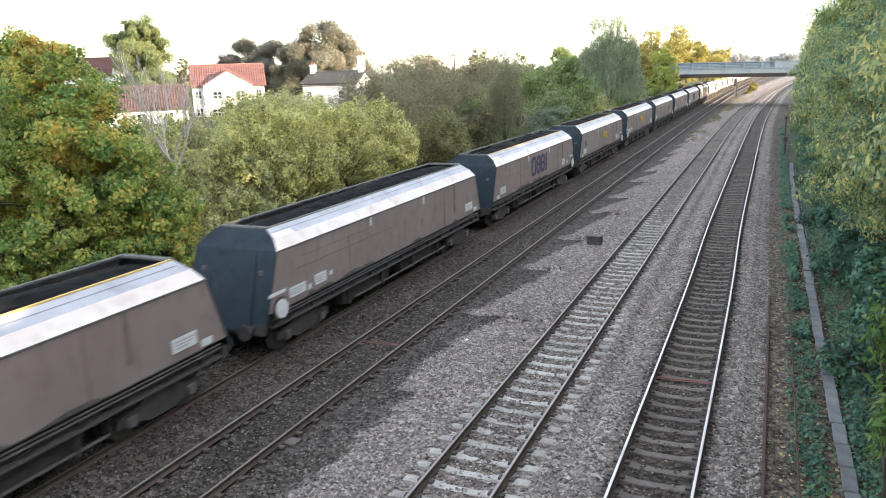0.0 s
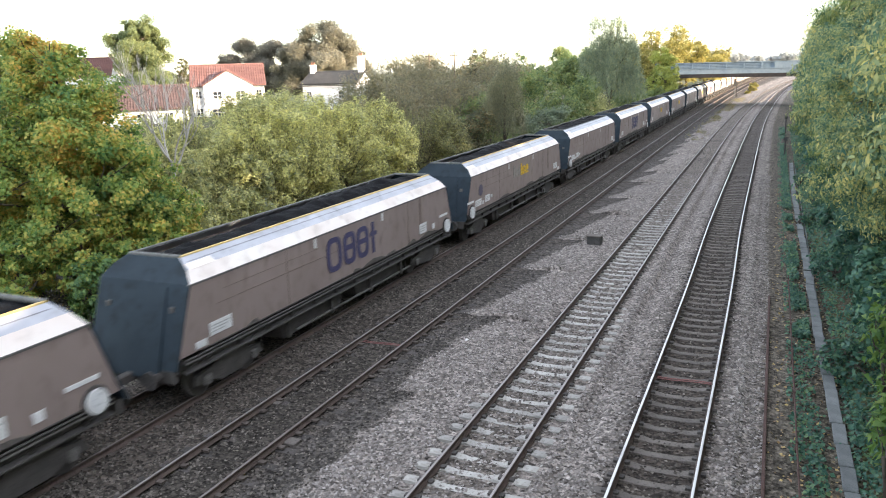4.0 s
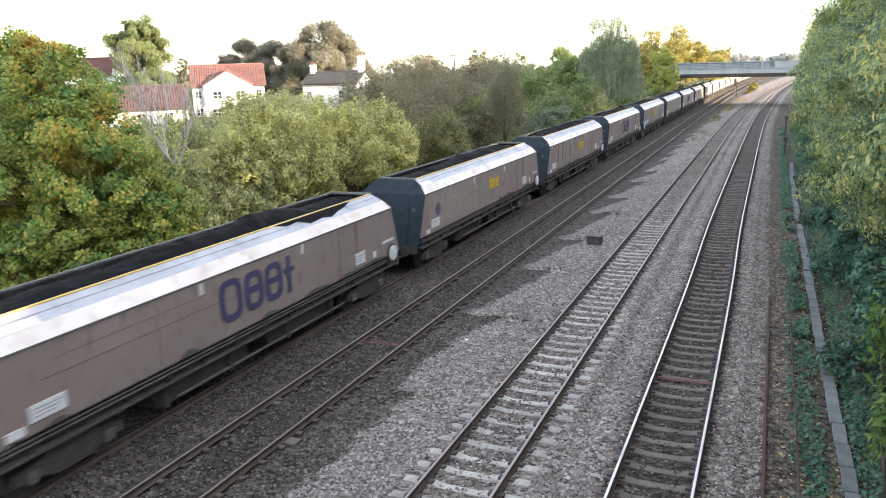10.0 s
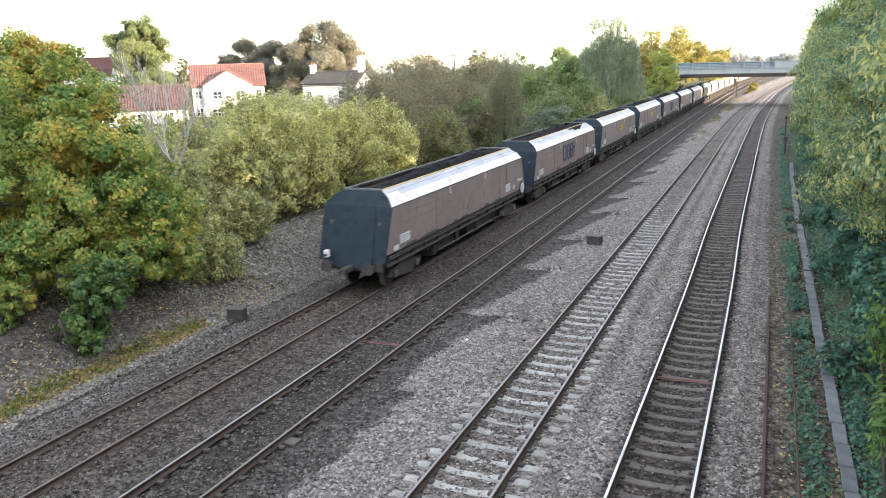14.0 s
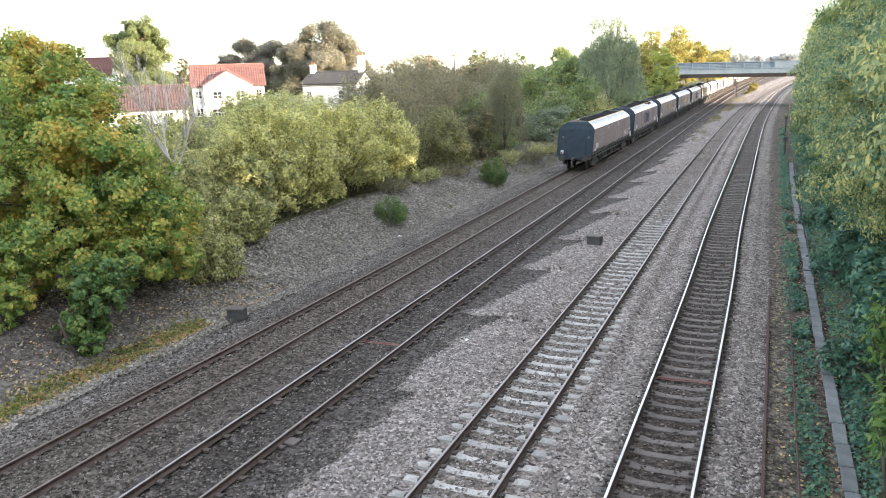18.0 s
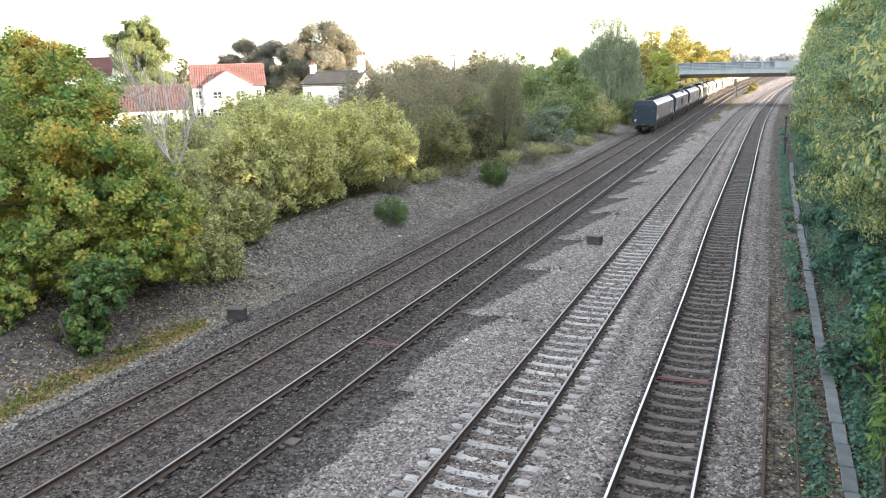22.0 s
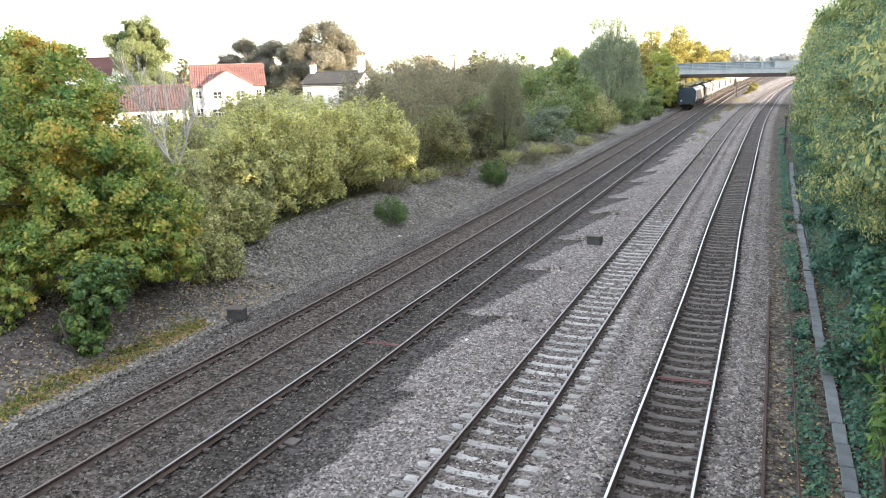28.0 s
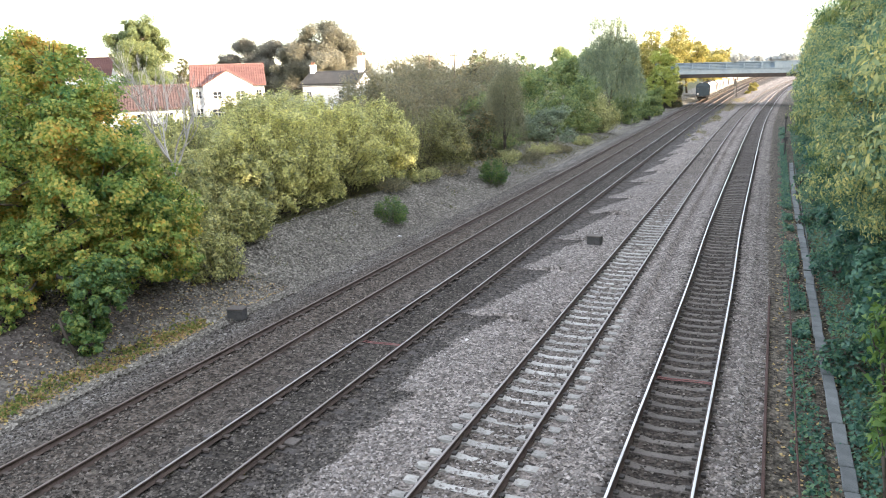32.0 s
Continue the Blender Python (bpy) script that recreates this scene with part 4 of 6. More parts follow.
    if mark == "purple":
        # plain rounded rings and a bar in place of a name
        for yc, ry, rz in ((6.5, 0.44, 0.55), (7.46, 0.39, 0.53), (8.34, 0.40, 0.53)):
            bm = bmesh.new()
            n = 28
            loops = []
            for k in (1.0, 0.0):
                for x in (1.394, 1.409):
                    loops.append([bm.verts.new((x, yc + (ry - 0.19 * (1 - k)) * abs(math.cos(a)) ** 0.6 * (1 if math.cos(a) > 0 else -1), 2.35 + (rz - 0.17 * (1 - k)) * abs(math.sin(a)) ** 0.6 * (1 if math.sin(a) > 0 else -1))) for a in (2 * math.pi * (j + 0.5) / n for j in range(n))])
            ob_, of_, ib_, if_ = loops
            for j in range(n):
                j2 = (j + 1) % n
                bm.faces.new((of_[j], of_[j2], if_[j2], if_[j]))
                bm.faces.new((ob_[j], ob_[j2], of_[j2], of_[j]))
                bm.faces.new((if_[j], if_[j2], ib_[j2], ib_[j]))
            bmesh.ops.recalc_face_normals(bm, faces=bm.faces)
            part("painted_mark", bm, M_PURPLE, w, "plain purple blue ring")
            if yc > 7:
                part("painted_mark", box(1.394, 1.4085, yc - ry + 0.17, yc + ry - 0.17, 2.3, 2.47), M_PURPLE, w, "plain purple blue bar")
        part("painted_mark", box(1.394, 1.409, 8.98, 9.16, 1.82, 2.9), M_PURPLE, w, "plain purple blue bar")
        part("painted_mark", box(1.394, 1.4085, 8.86, 9.34, 2.42, 2.56), M_PURPLE, w, "plain purple blue bar")
    if mark == "faded":
        # the outline of a badge that was painted over
        for ring in ([(6.9, 1.72), (7.35, 1.72), (7.3, 2.0), (6.95, 2.05)], [(7.45, 1.75), (8.55, 1.78), (8.5, 2.2), (8.2, 2.28), (7.75, 2.2), (7.7, 2.05), (8.2, 2.1), (8.25, 1.95), (7.5, 1.9)]):
            bm = bmesh.new()
            slab(bm, [(1.4065, a, b) for a, b in ring], 0.012)
            part("faded_mark", bm, M_GHOST, w, "faded pale grey patch")
    return w


KINDS = ["faded", "purple", "yellow", "yellow", "purple", "yellow", "bare", "purple", "yellow", "yellow", "faded", "yellow", "purple", "yellow", "faded", "yellow", "yellow", "purple", "yellow", "faded", "yellow", "yellow", "purple", "yellow"]
BACK = (5, 6, 9, 12, 15, 19)
WORDS = {"faded": "loaded grey coal hopper wagon with a faded mark", "purple": "loaded grey coal hopper wagon with large purple blue marks",
         "yellow": "loaded grey coal hopper wagon with a small yellow mark", "bare": "loaded plain grey coal hopper wagon without a mark"}
WAGONS, MODELS = [], {}
for i, k in enumerate(KINDS):
    key = (k, "back" if i in BACK else "front", i if i < 9 else 0)
    if key in MODELS:
        w = copy_thing(MODELS[key], pose(T1, 0, 0))
    else:
        w = MODELS[key] = wagon(WORDS[k], k, key[1], i + 1)
    WAGONS.append(w)
lamp = part("tail_lamp", box(-1.0, -0.8, -1.0, -0.82, 1.35, 1.62, 0.03), M_WHITE, WAGONS[0], "white tail lamp")
bm = bmesh.new()
cyl(bm, (-0.9, -1.004, 1.44), (0, 1, 0), 0.06, 0.03, 14)
part("lens", bm, M_LENS, lamp, "dark red lens")
tagged(WAGONS[0], "last loaded grey coal hopper wagon with a tail lamp")


def motions():
    """The train draws away along the far track; the maple stirs in the wind."""
    lean = [(0.0, 0.1), (1.5, 0.5), (3.0, 0.35), (4.5, 0.8), (6.0, 0.6), (7.5, 0.9), (9.0, 0.7), (11.0, 0.2), (13.0, -0.3), (15.0, 0.15), (17.0, -0.1), (19.0, 0.1), (21.0, 0.5), (23.0, 0.4), (25.5, 0.8), (28.0, 0.6), (30.0, 0.75), (32.0, 0.6)]
    walk(MAPLE, [(t, pose(-22.6, 19.0, 0.6, 0.3 * a, a, 0)) for t, a in lean])
    tail = [(0.0, -94.2), (3.0, -69.1), (6.0, -43.9), (9.0, -18.7), (11.0, -1.75), (12.5, 11.1), (13.0, 15.3), (14.5, 28.2), (16.5, 45.3), (18.0, 58.0), (20.0, 75.0), (22.0, 91.8), (25.5, 119.8), (29.0, 146.0), (32.0, 167.6)]
    mid = LEN / 2
    for i, w in enumerate(WAGONS):
        rows = []
        for t, y in tail:
            a = y + 0.12 + i * PITCH
            s0, s1 = float(bend(T1, a)), float(bend(T1, a + LEN))
            rows.append((t, pose(T1 + s0, a, 0, 0, 0, -math.degrees(math.atan((s1 - s0) / LEN)))))
        walk(w, rows)


# ---- plants ----
def leaf_cloud(name, centres, normals, size, material, parent, seed, aspect=0.6, hang=0.0):
    """Many leaves, each a small folded kite with its own turn."""
    rng = np.random.default_rng(seed)
    c = np.asarray(centres, dtype=float)
    n = len(c)
    nrm = np.asarray(normals, dtype=float) + rng.normal(0, 0.55, (n, 3))
    nrm /= np.linalg.norm(nrm, axis=1, keepdims=True) + 1e-9
    ax = rng.normal(0, 1, (n, 3))
    ax[:, 2] -= hang * 2.5
    ax -= nrm * (ax * nrm).sum(1, keepdims=True)
    ax /= np.linalg.norm(ax, axis=1, keepdims=True) + 1e-9
    side = np.cross(nrm, ax)
    s = (size * rng.uniform(0.6, 1.35, n))[:, None]
    if size >= 0.14:  # small at their distance: three corners do
        w = side * s * aspect * 0.48
        v = np.stack((c - ax * s * 0.45 - w, c - ax * s * 0.45 + w, c + ax * s * 0.6), 1).reshape(-1, 3)
        return raw_mesh(name, v, np.arange(n * 3).reshape(-1, 3), material, parent)
    base, tip = c - ax * s * 0.5, c + ax * s * 0.5
    fold = nrm * s * 0.10
    le, ri = c + side * s * aspect * 0.5 + fold - ax * s * 0.08, c - side * s * aspect * 0.5 + fold - ax * s * 0.08
    v = np.stack((base, ri, tip, le), 1).reshape(-1, 3)
    q = np.arange(n)[:, None] * 4
    f = np.concatenate((q + np.array([0, 1, 2]), q + np.array([0, 2, 3])))
    return raw_mesh(name, v, f, material, parent)


def clump_points(blobs, count, seed, tuft=0.3, hollow=0.55):
    """Places and outward ways of leaves: tufts over the shells of uneven ellipsoids."""
    rng = np.random.default_rng(seed)
    vol = np.array([(b[3] * b[4] * b[5]) ** 0.67 for b in blobs])
    out_p, out_n = [], []
    for b, share in zip(blobs, vol / vol.sum()):
        k = max(6, int(count * share))
        r = np.array(b[3:6])
        tr = tuft * r.min()
        m = max(8, int(3.2 * (r[0] * r[1] * r[2]) ** 0.67 / max(tr, 0.12) ** 2))
        d = rng.normal(0, 1, (m, 3))
        d /= np.linalg.norm(d, axis=1, keepdims=True)
        rad = rng.uniform(hollow, 1.0, (m, 1)) ** 0.7
        wob = 1 + 0.22 * np.sin(d[:, :1] * 5 + seed) * np.sin(d[:, 1:2] * 6 + b[0]) + 0.15 * np.sin(d[:, 2:3] * 9 + b[1])
        tc = np.array(b[:3]) + d * r * rad * wob
        pick = rng.integers(0, m, k)
        off = rng.normal(0, 1, (k, 3))
        off *= (rng.random((k, 1)) ** 0.5) / (np.linalg.norm(off, axis=1, keepdims=True) + 1e-9)
        out_p.append(tc[pick] + off * tr * np.array((1, 1, 0.75)))
        out_n.append(d[pick] * 0.7 + off * 0.5 + np.array((0, 0, 0.45)))
    return np.concatenate(out_p), np.concatenate(out_n)


def stem(bm, a, b, r0, r1, rng, bow=0.12, n=6, k=5):
    a, b = Vector(a), Vector(b)
    ln = (b - a).length
    off = Vector((rng.uniform(-1, 1), rng.uniform(-1, 1), rng.uniform(-0.2, 0.6))) * ln * bow
    tube(bm, [a.lerp(b, i / k) + off * math.sin(math.pi * i / k) for i in range(k + 1)], [r0 + (r1 - r0) * i / k for i in range(k + 1)], n)


def tree(name, x, y, z, trunk, blobs, count, size, leaves, label, category="tree", bark=None, seed=1, tuft=0.3, aspect=0.6, hang=0.0, stems=1, group="", twigs=0, hollow=0.55, low=0.05):
    """A tapered trunk (or several stems) with limbs that reach into the crown; blobs: (dx, dy, z, rx, ry, rz)."""
    rng = random.Random(seed)
    t = thing(name, pose(x, y, z), label, category, group)
    bm = bmesh.new()
    top = max(b[2] for b in blobs)
    for k in range(stems):
        bx, by = (rng.uniform(-0.5, 0.5), rng.uniform(-0.5, 0.5)) if stems > 1 else (0, 0)
        fork = Vector((bx * 2.2, by * 2.2, top * 0.55))
        stem(bm, (bx, by, -0.4), fork, trunk, trunk * 0.55, rng, 0.05, 8)
        for i, b in enumerate(blobs):
            if i % stems == k % stems or len(blobs) < stems:
                c = Vector(b[:3])
                stem(bm, fork.lerp(Vector((bx, by, 0)), rng.uniform(0.0, 0.4)), c, trunk * 0.45, trunk * 0.15, rng)
                for _ in range(4):
                    d = Vector((rng.uniform(-1, 1) * b[3], rng.uniform(-1, 1) * b[4], rng.uniform(-0.3, 1) * b[5])) * 0.85
                    stem(bm, c - d * 0.25, c + d, trunk * 0.16, trunk * 0.04, rng, 0.15, 5, 4)
    for _ in range(twigs):
        b = rng.choice(blobs)
        d = Vector((rng.uniform(-1, 1) * b[3], rng.uniform(-1, 1) * b[4], rng.uniform(0.2, 1.12) * b[5]))
        stem(bm, Vector(b[:3]) + d * 0.3, Vector(b[:3]) + d, 0.02, 0.006, rng, 0.1, 3, 3)
    part("trunk", bm, bark or M_BARK, t, smooth=True)
    p_, n_ = clump_points(blobs, count, seed, tuft, hollow)
    keep = p_[:, 2] > low
    tagged(leaf_cloud("crown", p_[keep], n_[keep], size, leaves, t, seed + 50, aspect, hang))
    return t


def weeping_tree(name, x, y, z, trunk, blobs, strands, per, size, leaves, label, seed, drop=2.2, aspect=0.4):
    """A tree with hanging boughs: curtains of thin strands fall from its limbs, with leaves along them."""
    rng = np.random.default_rng(seed)
    rnd = random.Random(seed)
    t = thing(name, pose(x, y, z), label, "tree")
    bm = bmesh.new()
    top = max(b[2] for b in blobs)
    stem(bm, (0, 0, -0.4), (0.1, 0, top * 0.9), trunk, trunk * 0.35, rnd, 0.03, 8)
    vol = np.array([(b[3] * b[4] * b[5]) ** 0.67 for b in blobs])
    pts, nor = [], []
    for b, share in zip(blobs, vol / vol.sum()):
        c, r = np.array(b[:3]), np.array(b[3:6])
        stem(bm, (0.05, 0, max(0.6, b[2] - r[2] * 0.9) * 0.8), Vector(c), trunk * 0.35, trunk * 0.1, rnd)
        for _ in range(max(4, int(strands * share))):
            d = rng.normal(0, 1, 3)
            d /= np.linalg.norm(d)
            d[2] = abs(d[2]) * 1.1 - 0.25
            a = c + d * r * rng.uniform(0.6, 1.0)
            ln = drop * rng.uniform(0.5, 1.3)
            u = rng.random(per)[:, None]
            out = np.array((d[0], d[1], 0.0)) * 0.35
            p = a + out * u * ln * 0.6 + np.array((0, 0, -1.0)) * (u ** 1.5) * ln + rng.normal(0, 1, (per, 3)) * 0.14
            pts.append(p)
            nor.append(np.repeat((d * 0.8 + np.array((0, 0, 0.25)))[None], per, 0))
    part("trunk", bm, M_BARK, t, smooth=True)
    p, n = np.concatenate(pts), np.concatenate(nor)
    keep = p[:, 2] > 0.15
    tagged(leaf_cloud("crown", p[keep], n[keep], size, leaves, t, seed + 50, aspect, 1.0))
    return t


def rough_blobs(seed, w, d, h, n, base=0.3):
    """A spread of crown lobes inside a width, depth and height."""
    rng = random.Random(seed)
    out = [(0, 0, h * 0.55, w * 0.62, d * 0.62, h * 0.42)]
    for i in range(n):
        a = 6.283 * i / n + rng.uniform(-0.4, 0.4)
        zz = h * rng.uniform(base + 0.12, 0.82)
        rr = rng.uniform(0.3, 0.46)
        k = math.sqrt(max(0.1, 1 - ((zz / h - 0.5) * 1.5) ** 2))
        out.append((math.cos(a) * w * 0.62 * k, math.sin(a) * d * 0.62 * k, zz, w * rr, d * rr, h * rr * 0.62))
    return out


def bush_blobs(seed, w, d, h, n):
    """Lobes of a bush from the ground up, the lower ones widest."""
    rng = random.Random(seed)
    out = [(0, 0, h * 0.45, w * 0.7, d * 0.7, h * 0.42)]
    for i in range(n):
        a = 2.4 * i + rng.uniform(-0.3, 0.3)
        zz = h * (0.14 + 0.66 * ((i * 0.618) % 1.0))
        rr = rng.uniform(0.3, 0.44)
        k = 0.72 * math.sqrt(max(0.12, 1 - (max(0.0, zz / h - 0.3) * 1.25) ** 2))
        out.append((math.cos(a) * w * k, math.sin(a) * d * k, zz, w * rr, d * rr, h * rr * 0.6))
    return out


def shoot_bush(x, y, w, d, h, leaves, label, count, size, seed, shoots=240, aspect=0.5, spread=0.15, name="bush"):
    """A many-stemmed bush: bowed upright shoots from a narrow stool, with leaves set along each of them."""
    rng = np.random.default_rng(seed)
    rnd = random.Random(seed)
    t = thing(name, pose(x, y, lay_height(x, y) - 0.1), label, "bush", "bushes along the bank")
    r, a = np.sqrt(rng.random(shoots)), rng.uniform(0, 6.283, shoots)
    lump = 1 + 0.16 * np.sin(3 * a + seed) + 0.10 * np.sin(5 * a + 2 * seed)
    tip = np.stack((np.cos(a) * r * w * lump, np.sin(a) * r * d * lump, h * np.sqrt(1 - 0.82 * r ** 2) * rng.uniform(0.82, 1.07, shoots)), 1)
    low = rng.random(shoots) < 0.38
    tip[low, 2] = h * rng.uniform(0.05, 0.5, low.sum())
    tip[low, :2] *= (0.9 / np.maximum(r[low], 0.3))[:, None]
    base = np.stack((np.cos(a) * r * w * 0.35, np.sin(a) * r * d * 0.35, np.zeros(shoots)), 1)
    ctl = base * 0.35 + tip * 0.65
    ctl[:, 2] = tip[:, 2] * 0.72 + 0.12 * h
    pick = rng.integers(0, shoots, count)
    u = (rng.random(count) ** 0.75)[:, None] * 0.82 + 0.18
    p = base[pick] * (1 - u) ** 2 + 2 * ctl[pick] * u * (1 - u) + tip[pick] * u ** 2
    off = rng.normal(0, 1, (count, 3)) * spread * (1.25 - 0.6 * u) * np.array((1, 1, 1.3))
    p = p + off
    nrm = off * 3 + (p - np.array((0, 0, h * 0.3))) * 0.25 + np.array((0, 0, 0.5))
    keep = p[:, 2] > 0.05
    bm = bmesh.new()
    for i in range(0, shoots, 2):
        q = [Vector(base[i] * (1 - v) ** 2 + 2 * ctl[i] * v * (1 - v) + tip[i] * v ** 2) for v in (0.0, 0.35, 0.7, 1.03)]
        tube(bm, q, [0.026, 0.018, 0.011, 0.004], 3)
    part("trunk", bm, M_BARK if rnd.random() < 0.5 else M_TWIG, t)
    tagged(leaf_cloud("foliage", p[keep], nrm[keep], size, leaves, t, seed + 50, aspect, 0.15))
    return t


def bush(x, y, w, d, h, leaves, label, count, size, seed, name="bush", **kw):
    z = lay_height(x, y) - 0.1
    kw.setdefault("stems", 4)
    kw.setdefault("tuft", 0.3)
    return tree(name, x, y, z, 0.06, bush_blobs(seed, w, d, h, 12), count, size, leaves, label, kw.pop("category", "bush"), seed=seed, group="bushes along the bank", **kw)


# the yellowing maple on the near bank
MAPLE = tree("maple_tree", -22.6, 19.0, 0.6, 0.17,
     [(0.2, 0, 5.4, 2.5, 2.5, 2.4), (2.1, -0.8, 3.9, 1.9, 1.9, 1.6), (-1.6, -1.2, 4.6, 2.2, 2.2, 2.2), (-0.5, 1.0, 6.6, 1.35, 1.35, 1.4), (-1.2, 0.2, 7.6, 1.5, 1.5, 1.2), (1.7, 0.3, 5.0, 1.6, 1.5, 1.5), (0.1, 0.0, 7.6, 1.2, 1.2, 1.0),
      (1.8, -2.0, 2.4, 1.6, 1.6, 1.3), (3.1, -0.9, 1.7, 1.3, 1.3, 1.0), (-2.2, -2.6, 2.8, 1.8, 1.8, 1.6), (-3.2, 0.5, 6.4, 1.9, 1.9, 1.8), (1.3, -0.8, 5.9, 1.3, 1.3, 1.2), (-3.8, -2.2, 4.4, 2.0, 2.0, 2.0), (-0.2, -2.8, 3.6, 1.8, 1.6, 1.4), (3.1, 1.0, 2.6, 1.3, 1.3, 1.1), (2.4, -1.8, 1.7, 1.3, 1.3, 1.0), (3.4, 0.4, 1.7, 1.2, 1.2, 0.9), (-2.7, 0.0, 8.0, 1.5, 1.5, 1.1), (2.3, 0.5, 3.9, 1.3, 1.3, 1.2), (-0.6, -3.0, 1.5, 1.4, 1.2, 1.1), (0.8, -3.1, 1.3, 1.1, 1.1, 0.9), (-2.2, -3.0, 1.8, 1.4, 1.3, 1.2), (3.2, 1.0, 1.2, 1.2, 1.1, 0.8), (2.7, 1.0, 3.2, 1.3, 1.3, 1.1), (2.2, 0.0, 2.8, 1.3, 1.2, 1.2), (-0.2, -3.3, 0.9, 0.5, 0.6, 0.7), (-1.9, -3.4, 0.8, 0.6, 0.6, 0.8), (1.0, -3.3, 0.9, 0.5, 0.5, 0.6), (-3.4, -3.2, 1.0, 0.7, 0.7, 0.9), (1.6, -3.4, 2.2, 1.0, 1.0, 0.8), (2.4, -4.4, 1.2, 0.55, 0.6, 0.5), (1.8, -4.6, 1.3, 0.6, 0.6, 0.6), (2.2, -4.8, 0.6, 0.4, 0.45, 0.4), (1.2, -4.2, 1.3, 0.6, 0.6, 0.6), (0.9, -3.8, 2.0, 0.8, 0.8, 0.7)],
     175000, 0.12, L_MAPLE, "leafy maple turning yellow and orange on the bank", seed=3, tuft=0.3, aspect=0.8, twigs=160, hollow=0.66, low=-0.4)
# separate dark bush for the maple's low bough, shade put into its leaves
tree("elder_bush", -18.3, 15.5, -0.05, 0.07, [(0, 0, 1.0, 0.55, 0.6, 0.8), (-0.3, 0.4, 1.9, 0.6, 0.7, 0.7), (0.15, -0.25, 0.35, 0.4, 0.4, 0.45), (-0.45, -0.2, 0.8, 0.45, 0.5, 0.5), (0.3, 0.5, 1.7, 0.5, 0.6, 0.6), (0.2, 0.8, 2.3, 0.55, 0.6, 0.5)], 9000, 0.115, L_BOUGH_BROOM, "dark green bush standing in for the maple's shaded low bough", "bush", seed=7, stems=3, aspect=0.7, tuft=0.35, hollow=0.6)
shoot_bush(-24.4, 25.6, 3.0, 3.0, 3.9, L_OLIVE, "olive sallow bush thinning into autumn", 35268, 0.142, 11, 255, 0.6, 0.14)
shoot_bush(-21.6, 23.0, 1.9, 1.9, 3.0, L_OLIVE, "low olive bush leaning over the bank", 19237, 0.134, 9, 93, 0.6, 0.14)
shoot_bush(-19.3, 22.2, 1.1, 1.2, 1.7, L_OLIVE, "low olive bramble spilling over the bank edge", 8312, 0.125, 351, 93, 0.6, 0.14)
shoot_bush(-20.6, 25.6, 1.3, 1.5, 2.2, L_OLIVE, "low olive bush at the edge of the stony bank", 10687, 0.135, 352, 93, 0.6, 0.14)
for i, (x, y, w, h) in enumerate(((-19.0, 108.0, 2.2, 4.0), (-18.6, 118.0, 2.0, 3.4), (-18.2, 127.0, 1.9, 3.2), (-20.5, 158.0, 3.0, 5.5), (-25.0, 156.0, 3.6, 7.0), (-21.5, 124.0, 2.6, 4.6))):
    bush(x, y, w, w * 1.5, h, L_GREEN, "green bush crowding the cess towards the bridge", 6000, 0.25, 360 + i)
shoot_bush(-28.0, 30.0, 3.6, 3.4, 4.9, L_OLIVE, "tall olive sallow bush behind the bare sapling", 32062, 0.152, 10, 255, 0.6, 0.14)
shoot_bush(-23.0, 31.0, 3.4, 3.4, 5.4, L_SALLOW, "broad olive yellow sallow bush on the bank top", 44887, 0.152, 12, 255, 0.6, 0.14)
shoot_bush(-23.4, 28.4, 2.2, 2.2, 3.9, L_OLIVE, "olive sallow bush filling the edge of the bank", 22000, 0.145, 45, 190, 0.55, 0.15)
shoot_bush(-23.3, 33.9, 2.4, 2.3, 4.7, L_SALLOW, "yellow green sallow growing into its neighbours", 24000, 0.145, 46, 200, 0.58, 0.14)
shoot_bush(-23.4, 39.7, 2.4, 2.3, 4.8, L_SALLOW, "yellow green sallow with thin upright twigs", 24000, 0.15, 47, 200, 0.58, 0.14)
shoot_bush(-23.2, 36.6, 3.4, 3.4, 5.3, L_SALLOW, "olive yellow sallow bush with thin upright twigs", 44887, 0.152, 13, 255, 0.6, 0.14)
shoot_bush(-28.6, 37.5, 4.2, 3.6, 5.3, L_OLIVE, "olive yellow sallow bush behind the bank edge", 32062, 0.160, 14, 255, 0.6, 0.14)
shoot_bush(-32.5, 44.0, 4.6, 3.8, 5.2, L_OLIVE, "olive sallow thicket behind the bank edge", 21375, 0.209, 19, 255, 0.6, 0.14)
shoot_bush(-23.2, 42.6, 3.2, 3.0, 5.2, L_SALLOW, "yellowing sallow bush losing its lower leaves", 32062, 0.160, 15, 255, 0.6, 0.14)
shoot_bush(-27.5, 50.0, 4.0, 3.6, 6.6, L_BROWNISH, "brown and olive bush losing its leaves", 23400, 0.180, 20, 300, 0.45, 0.24)
bush(-17.4, 153.5, 1.3, 2.6, 4.2, L_DARK, "dark bush in the gloom under the bridge", 5000, 0.25, 39)
bush(-18.6, 147.0, 2.2, 2.6, 4.6, L_DARK, "dark bush at the foot of the bridge", 6000, 0.3, 27)
bush(-19.5, 134.0, 2.4, 2.6, 4.0, L_GREEN, "green bush before the bridge end", 6000, 0.28, 28)
shoot_bush(-22.6, 47.6, 2.2, 2.4, 4.2, L_THORN, "grey brown thorn bush half bare of leaves", 9000, 0.12, 44, 260, 0.45, 0.2)
shoot_bush(-21.6, 50.0, 2.4, 2.6, 4.6, L_THORN, "olive brown thorn bush at the bank edge", 24000, 0.14, 16, 220, 0.55, 0.15)
